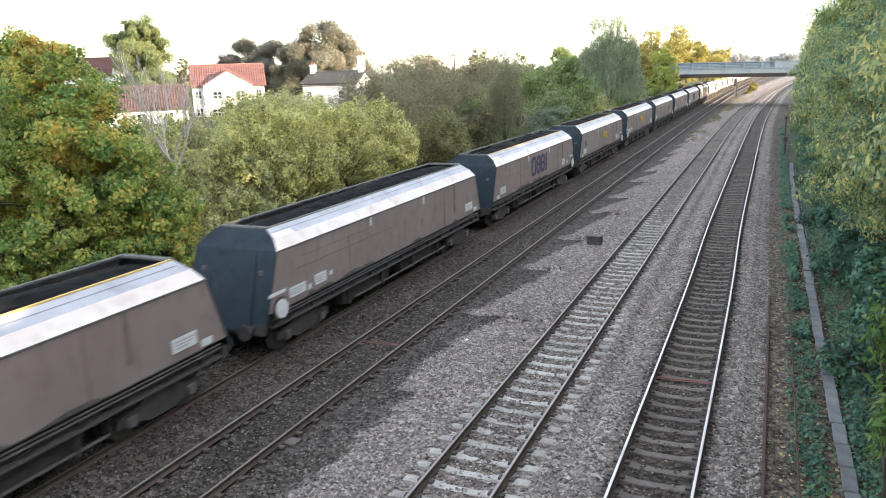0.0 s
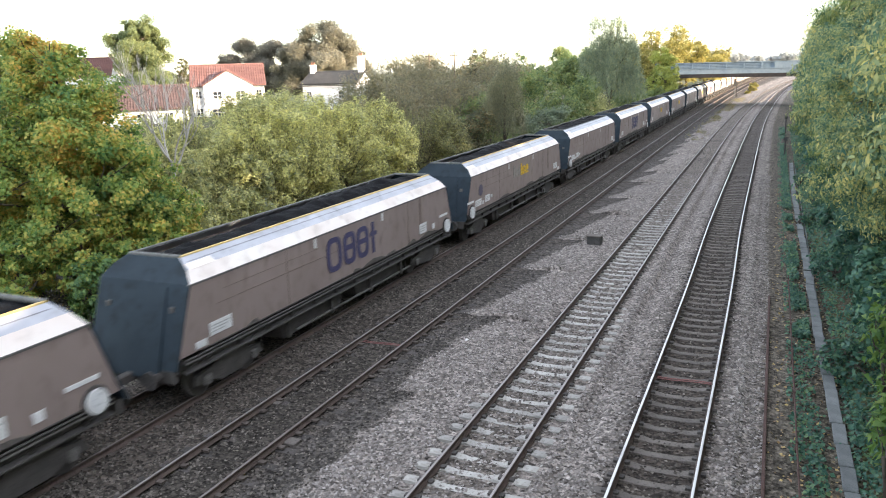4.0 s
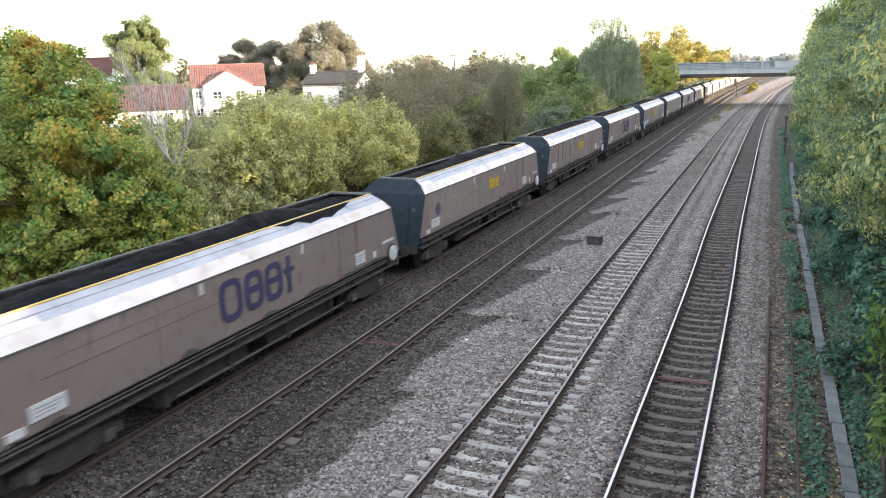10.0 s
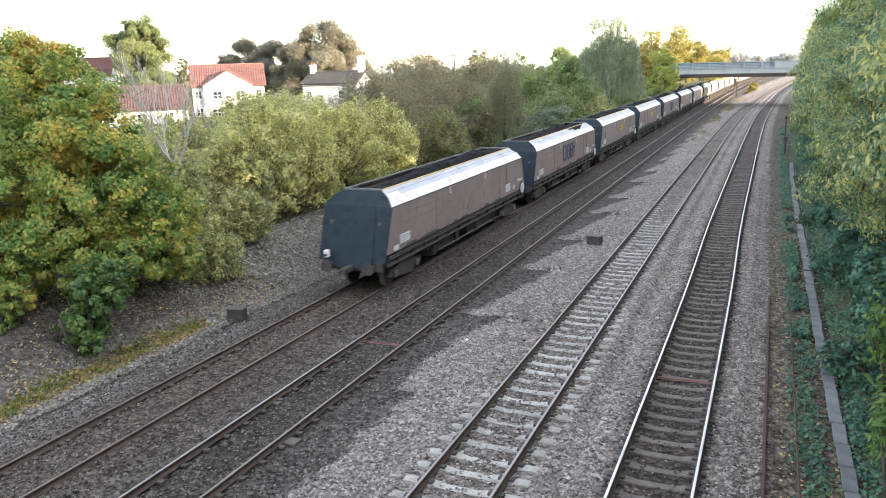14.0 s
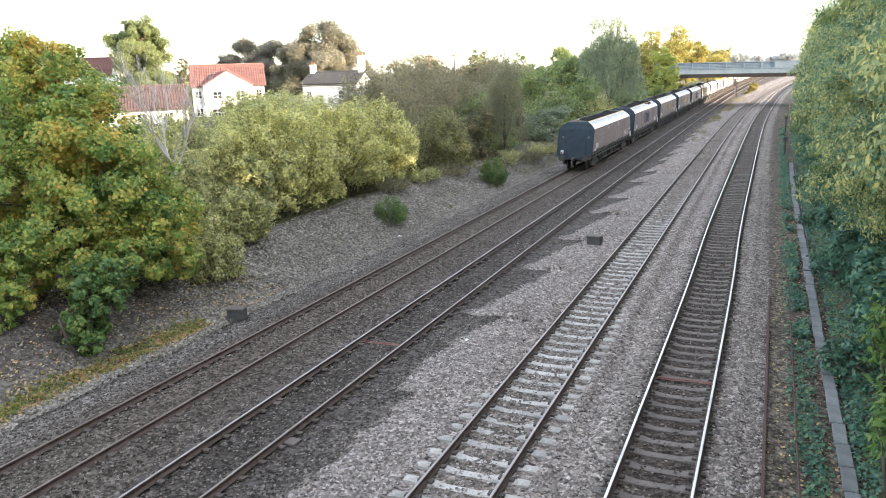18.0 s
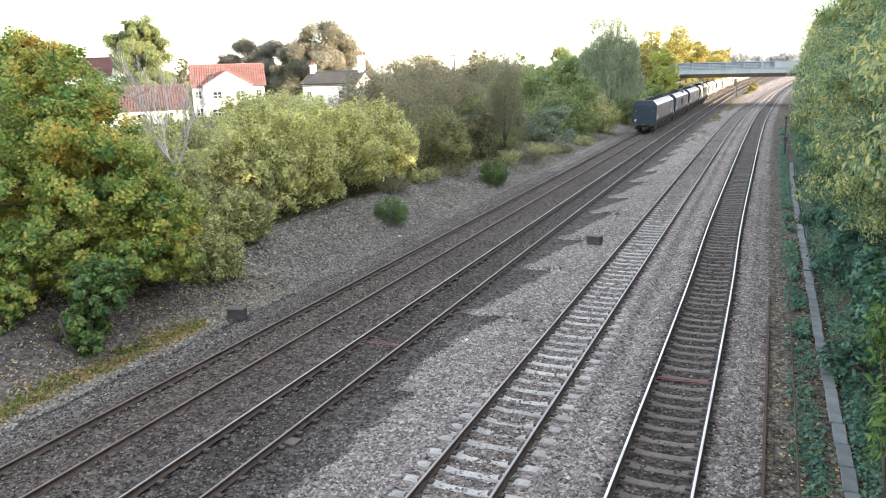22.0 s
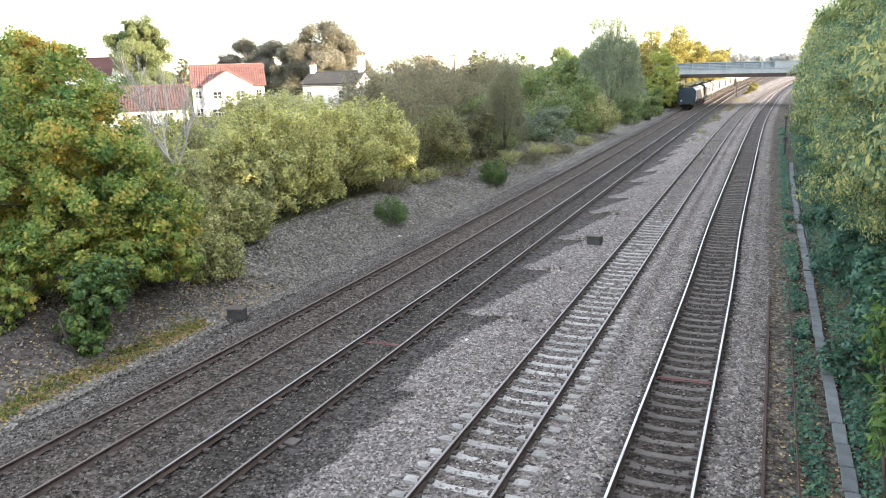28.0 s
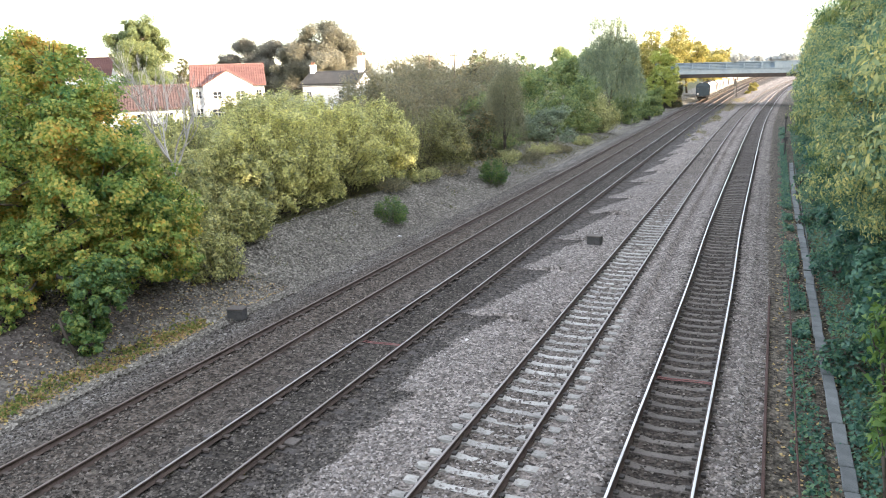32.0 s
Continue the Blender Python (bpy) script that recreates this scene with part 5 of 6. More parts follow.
shoot_bush(-30.2, 58.0, 4.3, 4.0, 7.2, L_BROWNISH, "tall brownish thorn bush above the bank", 20800, 0.180, 17, 300, 0.45, 0.24)
bush(-24.0, 65.5, 3.6, 3.4, 5.6, L_GREEN, "green bush behind the birch", 14000, 0.2, 29)
shoot_bush(-28.5, 68.0, 4.6, 4.0, 6.8, L_BROWNISH, "brown olive thicket behind the bank", 18200, 0.198, 30, 300, 0.45, 0.24)
shoot_bush(-34.0, 75.0, 5.0, 4.4, 7.4, L_BROWNISH, "tall brown thorn thicket behind the bank", 18200, 0.225, 37, 300, 0.45, 0.24)
shoot_bush(-35.5, 52.0, 4.8, 4.2, 4.9, L_OLIVE, "olive thicket behind the bank", 18200, 0.198, 38, 300, 0.45, 0.24)
bush(-22.0, 56.2, 2.4, 2.2, 4.6, L_DARK, "dark shaded bush under a birch", 9000, 0.18, 18)
weeping_tree("birch_tree", -20.3, 60.0, 0.9, 0.14, [(0, 0, 5.2, 1.5, 1.5, 2.2), (0.5, -0.4, 3.2, 1.3, 1.3, 1.8), (-0.9, 0.3, 4.0, 1.3, 1.3, 1.8), (0.1, 0.2, 6.6, 0.9, 0.9, 1.0)], 420, 70, 0.13, L_BIRCH, "grey green drooping birch with thin hanging twigs", 21, 2.0)
bush(-20.6, 74.0, 2.9, 2.8, 3.9, L_BLUISH, "rounded grey green shrub on the bank", 9000, 0.17, 22)
bush(-25.5, 78.0, 4.6, 4.2, 7.4, L_GREEN, "dense green hawthorn with yellowing tips", 16000, 0.22, 23)
bush(-21.6, 86.0, 3.6, 3.6, 6.2, L_GREEN, "green and yellow thorn bush by the line", 13000, 0.22, 24)
shoot_bush(-19.4, 92.0, 2.6, 2.8, 4.4, L_OLIVE, "yellow green bush close to the cess", 11700, 0.198, 25, 300, 0.45, 0.24)
shoot_bush(-30.0, 88.0, 5.0, 4.6, 8.4, L_BROWNISH, "tall bush with reddish brown tips", 15600, 0.234, 26, 300, 0.45, 0.24)
weeping_tree("birch_tree", -20.6, 105.0, 1.2, 0.25, [(0.3, 0, 5.2, 3.0, 3.0, 3.6), (0.1, 0, 9.0, 2.4, 2.3, 3.0), (-1.6, 0, 8.8, 1.5, 1.6, 2.6), (-1.6, 0, 12.4, 1.0, 1.0, 1.5), (0.9, 0, 12.0, 1.2, 1.2, 1.5), (2.5, 0, 9.0, 1.3, 1.4, 2.2), (2.6, 0, 5.2, 1.9, 1.9, 3.2), (-3.2, 0, 7.6, 1.2, 1.2, 1.6)], 620, 80, 0.22, L_WEEP, "tall grey green weeping birch beside the line", 31, 3.2)
tree("hawthorn_tree", -25.2, 109.0, 1.2, 0.2, [(0, 0, 4.6, 2.6, 2.4, 3.4), (0.9, 0, 7.4, 1.5, 1.4, 1.8), (-1.4, 0, 5.6, 1.6, 1.5, 2.0)], 12000, 0.26, L_GREEN, "green thorn tree beside the weeping birch", seed=32)
tree("golden_tree", -17.7, 139.0, 0.4, 0.18, [(0, 0, 4.6, 2.5, 2.4, 4.2), (-0.8, 0, 8.2, 1.8, 1.7, 2.2), (0.7, -0.5, 2.2, 1.7, 1.8, 2.2), (-1.8, 0, 3.0, 2.0, 2.0, 3.0), (0.6, 0, 6.4, 1.7, 1.6, 2.2)], 14000, 0.27, L_LIME, "yellow green tree beside the far bridge with sunlight in its leaf colour", seed=33, hang=0.5)
for i, (x, y, w, h, lf) in enumerate(((-22, 172, 6.5, 14.0, L_GOLD), (-30, 178, 6, 13.0, L_GOLD), (-15, 196, 6, 11, L_GOLD), (-18.5, 184, 5.0, 11.5, L_GOLD), (-26, 150, 5, 9.5, L_GOLD), (-38, 160, 6, 10.5, L_GREEN))):
    tree("golden_tree", x, y, 1.5, 0.25, rough_blobs(40 + i, w, w, h, 8, 0.2), 18000, 0.38, lf, "sunlit golden autumn tree beyond the bridge" if lf is L_GOLD else "green tree before the far bridge", seed=40 + i, group="trees near the far bridge")
# trees round the houses
tree("willow_tree", -102.9, 105.0, 2.3, 0.4, [(0.0, 0, 11.6, 4.7, 4.7, 4.0), (-0.6, 0, 13.4, 3.0, 3.0, 2.2), (0.9, 0, 12.6, 3.2, 3.2, 2.4), (0.3, 0, 8.0, 4.5, 4.5, 4.0), (2.2, 0, 4.6, 4.2, 4.2, 3.6)], 120000, 0.3, L_WILLOW, "tall green willow behind the house roofs", seed=51, hang=0.8, aspect=0.45, tuft=0.4, hollow=0.75)
tree("oak_tree", -80.0, 121.0, 2.3, 0.5, [(4.8, 0, 7.8, 7.2, 6.5, 5.6), (4.8, -1.0, 9.2, 5.2, 5.0, 4.2), (2.0, -2.0, 8.0, 4.4, 4.0, 3.6), (1.6, 0, 6.0, 6.0, 6.0, 4.6), (8.6, 2.0, 5.4, 5.0, 4.6, 4.2)], 130000, 0.32, L_OAK, "spreading oak turning bronze behind the houses", seed=52, tuft=0.35, hollow=0.75)
tree("oak_tree", -91.0, 124.0, 2.3, 0.4, [(0, 0, 7.0, 6.0, 6.0, 5.0), (-4.2, 0, 7.2, 4.4, 4.4, 4.4), (4.6, 0, 7.0, 5.0, 5.0, 4.4)], 90000, 0.32, L_OAKG, "grey brown oak behind the red-roofed house", seed=53, tuft=0.35, hollow=0.75)
tree("conifer_tree", -98.0, 110.0, 2.3, 0.2, [(0, 0, 4.0, 1.9, 1.9, 3.0), (0, 0, 7.0, 1.2, 1.2, 2.6)], 4000, 0.3, L_DARK, "slim dark conifer beside the roofs", seed=54)
tree("shrub_tree", -88.0, 100.0, 2.3, 0.15, [(0, 0, 2.6, 3.0, 2.4, 2.2), (2.0, 0, 3.2, 2.2, 2.0, 1.6)], 5000, 0.35, L_OLIVE, "yellow green garden shrubs by the terrace", seed=55)
for i, (x, y, w, h, lf, lb) in enumerate(((-52, 112, 7, 9, L_BROWNISH, "bronze tree above the hedge line"), (-44, 105, 6, 7, L_BROWNISH, "brown thorn trees above the bank"), (-48, 130, 3, 9.3, L_BIRCH, "pale slim tree on the skyline"), (-40, 118, 6, 7.6, L_GREEN, "green trees on the skyline"),
                                        (-36, 102, 6, 7.4, L_BROWNISH, "russet tree on the skyline"), (-30, 120, 6, 8.2, L_GREEN, "green tree on the skyline"), (-56, 122, 6, 6.5, L_DARK, "dark tree on the skyline"))):
    tree("skyline_tree", x, y, 2.0, 0.2, rough_blobs(60 + i, w, w * 0.8, h, 7, 0.15), 7500, 0.36, lf, lb, seed=60 + i, group="skyline trees")


def bare_tree(x, y, z, h, seed):
    rng = random.Random(seed)
    t = thing("bare_tree", pose(x, y, z), "bare pale grey sapling with upright branches", "tree")
    bm = bmesh.new()

    def grow(a, d, ln, r, depth):
        b = a + d * ln
        stem(bm, a, b, r, r * 0.6, rng, 0.08, 5, 4)
        if depth:
            for _ in range(3):
                e = (d + Vector((rng.uniform(-0.5, 0.5), rng.uniform(-0.5, 0.5), rng.uniform(0.0, 0.5)))).normalized()
                grow(a.lerp(b, rng.uniform(0.45, 1.0)), e, ln * rng.uniform(0.5, 0.75), r * 0.55, depth - 1)
    stem(bm, (0, 0, -0.3), (0.1, 0, h * 0.42), 0.06, 0.04, rng, 0.04, 7, 5)
    for k in range(5):
        a = 1.26 * k + rng.uniform(-0.3, 0.3)
        grow(Vector((0.1, 0, h * (0.36 + 0.015 * k))), Vector((0.48 * math.cos(a), 0.48 * math.sin(a), 1)).normalized(), h * 0.26, 0.046, 4)
    part("trunk", bm, M_BARE, t)


bare_tree(-22.5, 24.0, 0.9, 8.6, 4)

# the wooded bank on the other side
def wall_blobs(seed, w, d, h, n):
    """Lobes of a tree in a wooded edge: full from the ground to the top."""
    rng = random.Random(seed)
    out = [(0.5, 0, h * 0.5, w * 0.7, d * 0.7, h * 0.5)]
    for i in range(n):
        a = 2.4 * i + rng.uniform(-0.4, 0.4)
        zz = h * (0.2 + 0.72 * ((i * 0.618 + seed * 0.37) % 1.0))
        rr = rng.uniform(0.30, 0.44)
        k = 0.68 * (0.75 + 0.35 * math.sin(math.pi * min(1.0, zz / h + 0.05)))
        out.append((math.cos(a) * w * k, math.sin(a) * d * k, zz, w * rr, d * rr, w * rr * 1.1))
    return out


RIGHT = [(5.4, 9.0, 3.0, 13.0), (5.0, 14.5, 3.2, 13.6), (4.9, 20.5, 3.3, 13.8), (4.9, 27.5, 3.4, 13.0), (4.6, 34.5, 3.2, 12.0), (4.8, 42.0, 3.4, 12.2), (4.7, 50.0, 3.3, 11.8), (5.0, 58.5, 3.4, 12.0), (4.9, 67.5, 3.3, 11.6), (5.2, 77.0, 3.5, 11.6), (5.6, 88.0, 3.6, 11.4), (6.2, 100.0, 3.8, 11.2), (6.9, 113.0, 4.0, 11.0), (7.8, 127.0, 4.2, 10.6), (9.2, 139.0, 4.2, 10.0)]
for i, (x, y, w, h) in enumerate(RIGHT):
    n_leaves = 30000 if y < 12 else 85000 if y < 18 else 95000 if y < 25 else 76000 if y < 40 else 22000
    g = lay_height(x, y)
    tree("ash_tree", x, y, g - 0.1, 0.16, wall_blobs(80 + i, w, w * 1.3, h - g, 16), n_leaves, 0.2 if y < 12 else 0.138 if y < 18 else 0.13 if y < 25 else 0.139 if y < 40 else 0.25, L_ASH if i % 3 != 2 else L_GREEN, "yellow green ash leaning over the bank" if i % 3 != 2 else "green tree on the wooded bank", seed=80 + i, tuft=0.34, aspect=0.42, hollow=0.7, hang=0.7, group="trees on the wooded bank")
# rows added deeper in, hardly seen, to block the low sun
for i in range(18):
    x, y = 13.5 + 4 * (i % 3), -46.0 + i * 11
    tree("ash_tree", x, y, lay_height(x, y) - 0.1, 0.2, bush_blobs(120 + i, 6.0, 6.5, 11.5, 6), 5000, 0.75, L_GREEN, "green tree added to keep the low sun off the tracks", seed=120 + i, group="trees on the wooded bank")
for i in range(24):
    x, y = 25.0 + 3 * (i % 2), -56.0 + i * 8
    tree("ash_tree", x, y, lay_height(x, y) - 0.1, 0.2, bush_blobs(220 + i, 6.0, 6.5, 11.5, 6), 4000, 0.8, L_GREEN, "green tree added to keep the low sun off the tracks", seed=220 + i, group="trees on the wooded bank")
# more added trees behind the viewpoint, closing gaps to the sun
for i, y in enumerate((-40, -31, -22, -13, -5)):
    tree("ash_tree", 6.0, y, lay_height(6.0, y) - 0.1, 0.2, bush_blobs(145 + i, 4.6, 6.0, 11.5, 6), 5000, 0.7, L_GREEN, "green tree added to keep the low sun off the tracks", seed=145 + i, group="trees on the wooded bank")


def ivy():
    rng = np.random.default_rng(9)
    pts, nor = [], []
    for _ in range(90000):
        y = 9 + 95 * rng.random() ** 1.8
        x = 0.75 + 5.75 * rng.random() ** 0.85
        if 1.45 < x < 2.0 and rng.random() < 0.93:
            continue
        if x < 1.5 and nz(x * 1.3, y * 0.6, 5.0) < -0.1:
            continue
        if nz(x * 0.9, y * 0.9, 2.0) < -0.35:
            continue
        hump = max(0.0, 0.35 * nz(x * 0.8, y * 0.8, 9.0) + 0.2) * min(1, max(0, x - 1.9)) * 1.6
        z = (lay_height(x, y) if x > 1.9 else -0.34) + 0.05 + rng.random() * (0.08 + hump)
        pts.append((x + float(bend(1.7, y)), y, z))
        nor.append((-0.3, -0.3, 1))
    for _ in range(15000):
        y = 24 + 76 * rng.random() ** 1.3
        x = 0.95 + 0.5 * rng.random() ** 0.7
        if nz(x * 1.1, y * 0.45, 7.0) > -0.15:
            pts.append((x + float(bend(1.7, y)), y, -0.3 + 0.16 * rng.random()))
            nor.append((-0.3, -0.3, 1))
    tagged(leaf_cloud("ivy", pts, nor, 0.095, L_IVY, None, 3, 0.85), "dark green ivy and bramble covering the bank", "ivy", kind="stuff")


def grass():
    rng = np.random.default_rng(19)
    pts, nor, fal, fan, weeds, weed_n = [], [], [], [], [], []
    for k in range(34000):
        y = 9 + 80 * rng.random() ** 1.3
        x = -17.3 - 7 * rng.random()
        if k % 22 == 0:
            y, x = 9.5 + 10 * rng.random(), -17.6 + rng.normal(0, 0.22)
        verge = k % 22 == 0
        if verge and rng.random() < 0.1:
            continue
        if not verge and (x > -20.6 - 0.5 * nz(0, y * 0.3) and y < 56):
            if nz(x, y, 4.0) < 0.45:
                continue
        (weeds if verge else pts).append((x, y, lay_height(x, y) + 0.1 * fbm(x, y, 0.7) + 0.08))
        (weed_n if verge else nor).append((rng.uniform(-1, 1), rng.uniform(-1, 1), 0.2))
    for _ in range(4200):
        y = 10 + 14 * rng.random()
        x = -17.3 - 4.5 * rng.random() ** 1.8
        fal.append((x, y, lay_height(x, y) + 0.1 * fbm(x, y, 0.7) + 0.03))
        fan.append((0, 0, 1.5))
    for _ in range(2600):
        y = 9.5 + 10 * rng.random()
        x = -17.5 - 0.12 * math.sin(y) + rng.normal(0, 0.22)
        fal.append((x, y, lay_height(x, y) + 0.1 * fbm(x, y, 0.7) + 0.05))
        fan.append((0, 0, 1.5))
    for _ in range(1300):
        y = 9 + 45 * rng.random() ** 1.6
        x = 0.35 + 1.6 * rng.random()
        fal.append((x, y, -0.30 + 0.03 * rng.random()))
        fan.append((0, 0, 1.5))
    tagged(leaf_cloud("rough_grass", pts, nor, 0.17, L_GRASS, None, 4, 0.16), "dry yellowing grass tufts on the bank", "grass", kind="stuff")
    dry, dry_n = [], []
    for _ in range(5000):
        y = 84 + 95 * rng.random()
        x = -7.8 + rng.normal(0, 0.45)
        if nz(x * 0.6, y * 0.18, 8.0) > 0.0:
            dry.append((x + float(bend(x, y)), y, -0.16 + 0.3 * rng.random() ** 2))
            dry_n.append((rng.uniform(-1, 1), rng.uniform(-1, 1), 0.2))
    tagged(leaf_cloud("dry_weeds", dry, dry_n, 0.3, L_BROWNISH, None, 7, 0.25), "dry brown weeds on the stone between the far tracks", "weeds", kind="stuff")
    tagged(leaf_cloud("verge_weeds", weeds, weed_n, 0.13, L_VERGE, None, 6, 0.6), "ribbon of yellow green weeds along the cess", "weeds", kind="stuff")
    tagged(leaf_cloud("fallen_leaves", fal, fan, 0.085, L_FALLEN, None, 5, 0.8), "fallen brown and yellow leaves on the bank foot", "leaves", kind="stuff")


ivy()
grass()
for i in range(16):
    y = 11.5 + i * 3.1 + 0.8 * math.sin(i * 2.3)
    x = 3.1 + 0.7 * math.sin(i * 1.7)
    bush(x, y, 0.95, 1.3, 0.75 + 0.35 * abs(math.sin(i * 1.3)), L_IVY, "low dark bramble mound on the ivy bank", 1500, 0.13, 300 + i, name="bramble", aspect=0.7, stems=3, hollow=0.75)
bush(2.62, 15.2, 0.55, 0.6, 3.0, L_SAP, "leafy sapling with broad yellow green leaves", 420, 0.24, 330, name="sapling", category="sapling", aspect=0.6, stems=2, hang=0.8)
bush(3.0, 19.5, 0.7, 0.8, 3.4, L_SAP, "green sapling rising out of the ivy", 700, 0.2, 331, name="sapling", category="sapling", aspect=0.5, stems=2, hang=0.8)
for i, y in enumerate((22.0, 29.0, 36.5, 45.0, 55.0, 66.0, 78.0)):
    bush(3.5 + float(bend(1.7, y)), y, 1.25, 3.2, 3.4 + 0.6 * math.sin(i * 2.2), L_IVY, "dark bush smothered in ivy on the bank foot", 7000, 0.17, 340 + i, name="ivy_bush", aspect=0.7, stems=3, hollow=0.7)
shoot_bush(-18.4, 35.3, 0.95, 0.9, 1.5, L_BOUGH_BROOM, "small green broom bush on the stony bank", 5200, 0.1, 140, 60, 0.3, 0.09)
shoot_bush(-17.9, 50.4, 1.15, 1.1, 2.0, L_BOUGH_BROOM, "dark green broom bush by the line", 6000, 0.12, 141, 70, 0.3, 0.1)
bush(1.1, 19.2, 0.35, 0.35, 0.3, L_SAP, "bright green weed beside the trough", 900, 0.11, 142, aspect=0.5, stems=3)
for i, (x, y, w, h, lf) in enumerate(((-19.3, 53.0, 1.3, 0.9, L_BROWNISH), (-19.6, 57.5, 1.5, 1.2, L_OLIVE), (-18.9, 62.0, 1.3, 0.9, L_BROWNISH), (-19.2, 66.5, 1.5, 1.1, L_OLIVE), (-18.6, 70.5, 1.2, 0.8, L_BROWNISH), (-18.3, 79.0, 1.2, 1.0, L_OLIVE), (-20.2, 47.6, 1.3, 0.9, L_BROWNISH), (-20.4, 43.8, 1.2, 0.8, L_OLIVE), (-20.5, 39.6, 1.0, 0.7, L_BROWNISH))):
    shoot_bush(x, y, w, w * 1.5, h, lf, "low withered bramble and dry grass on the bank", 2600, 0.13, 380 + i, 60, 0.4, 0.12, "bramble")


# ---- houses ----
def window(parent, x, y, z, w, h, lights=2):
    fr = part("window", box(x - w / 2, x + w / 2, y - 0.05, y + 0.03, z, z + h, 0.01), M_FRAME, parent, "white framed window")
    k = (w - 0.1) / lights
    for i in range(lights):
        for j in range(2):
            x0, z0 = x - w / 2 + 0.05 + i * k, z + 0.07 + j * (h - 0.1) / 2
            part("pane", box(x0 + 0.035, x0 + k - 0.035, y - 0.06, y - 0.052, z0, z0 + (h - 0.1) / 2 - 0.06), M_GLASS, fr)


def roof_slab(parent, name, corners, material, rows, label):
    """A roof plane with courses of tiles that overlap downwards."""
    c = [Vector(q) for q in corners]  # eave left, eave right, ridge right, ridge left
    bm = bmesh.new()
    slab(bm, c, 0.12)
    top = part(name, bm, material, parent, label)
    n = (c[1] - c[0]).cross(c[3] - c[0]).normalized()
    for i in range(rows):
        a0, a1 = i / rows, (i + 1) / rows
        bm = bmesh.new()
        slab(bm, [c[0].lerp(c[3], a0) + n * 0.075, c[1].lerp(c[2], a0) + n * 0.075, c[1].lerp(c[2], a1) + n * 0.03, c[0].lerp(c[3], a1) + n * 0.03], 0.028)
        part("tile_course", bm, material, top)
    bm = bmesh.new()
    w = (c[1] - c[0]).length
    for i in range(int(w / 0.33)):
        f = (i + 0.5) / int(w / 0.33)
        tube(bm, [c[0].lerp(c[1], f) + n * 0.09, c[3].lerp(c[2], f) + n * 0.06], [0.07, 0.07], 5)
    tagged(part("roof_ribbing", bm, material, top), kind="stuff")
    return top


def chimney(parent, x, y, z0, z1, s, material):
    c = part("chimney", box(x - s / 2, x + s / 2, y - s / 2, y + s / 2, z0, z1, 0.02), material, parent)
    part("cap", box(x - s / 2 - 0.08, x + s / 2 + 0.08, y - s / 2 - 0.08, y + s / 2 + 0.08, z1 + 0.002, z1 + 0.12, 0.02), material, c)
    for dx in (-0.2, 0.2):
        bm = bmesh.new()
        cyl(bm, (x + dx, y, z1 + 0.3), (0, 0, 1), 0.13, 0.4, 10)
        part("pot", bm, M_BRICK, c)


def house(name, m, w, d, eave, ridge, wall_m, roof_m, label, windows=(), gable=None, chimneys=(), roof_label="", wall_label=""):
    """Front at y = 0, facing -y; ridge along x; gable: (x0, x1, apex, out) of a front wing."""
    h = thing(name, m, label, "house", "houses behind the bank")
    bm = bmesh.new()
    mid = d / 2
    prism(bm, [(0, -1.5), (d, -1.5), (d, eave), (mid, ridge), (0, eave)], -w / 2, w / 2, axis="x")
    part("wall", bm, wall_m, h, wall_label)
    over = 0.3
    k = (ridge - eave) / mid
    for s in (0, 1):
        e, r = (-over, mid) if s == 0 else (d + over, mid)
        ring = [(-w / 2 - over, e, eave - over * k + 0.14), (w / 2 + over, e, eave - over * k + 0.14), (w / 2 + over, r, ridge + 0.14), (-w / 2 - over, r, ridge + 0.14)]
        roof_slab(h, "roof", ring if s == 0 else [ring[1], ring[0], ring[3], ring[2]], roof_m, 14, roof_label)
    bm = bmesh.new()
    cyl(bm, (0, mid, ridge + 0.2), (1, 0, 0), 0.14, w + 0.6, 8)
    part("ridge_tiles", bm, roof_m, h)
    if gable:
        x0, x1, apex, out = gable
        xm = (x0 + x1) / 2
        bm = bmesh.new()
        prism(bm, [(x0, -1.5), (x1, -1.5), (x1, eave), (xm, apex), (x0, eave)], -out, 0.2)
        part("gable_wall", bm, wall_m, h, wall_label)
        kk = (apex - eave) / (xm - x0)
        back = (apex - eave) / k
        for s in (-1, 1):
            ex = xm + s * ((x1 - x0) / 2 + 0.25)
            ez = eave - 0.25 * kk + 0.12
            ring = [(ex, -out - 0.25, ez), (ex, 0.3, ez), (xm, back + 0.3, apex + 0.12), (xm, -out - 0.25, apex + 0.12)]
            roof_slab(h, "gable_roof", ring if s > 0 else [ring[1], ring[0], ring[3], ring[2]], roof_m, 9, roof_label)
    for q in windows:
        window(h, *q)
    for q in chimneys:
        chimney(h, *q)
    part("gutter", box(-w / 2 - 0.3, w / 2 + 0.3, -0.42, -0.30, eave - 0.32, eave - 0.2), M_POST, h)
    return h


house("white_house", pose(-72.2, 90.0, 2.3, 0, 0, 38.5), 10.0, 7.4, 4.5, 7.2, M_RENDER, M_PANTILE, "white rendered house with a red pantile roof and front gable",
      windows=[(-4.2, 0, 2.7, 0.9, 1.1), (4.2, 0, 2.7, 0.9, 1.1), (-1.6, -0.8, 2.6, 1.3, 1.1), (1.6, -0.8, 2.6, 1.3, 1.1), (-4.2, 0, 0.2, 0.9, 1.2), (-1.75, -0.8, 0.1, 1.5, 1.2), (1.75, -0.8, 0.1, 1.5, 1.2)],
      gable=(-3.4, 3.4, 6.5, 0.8), roof_label="red pantile roof", wall_label="white rendered wall")
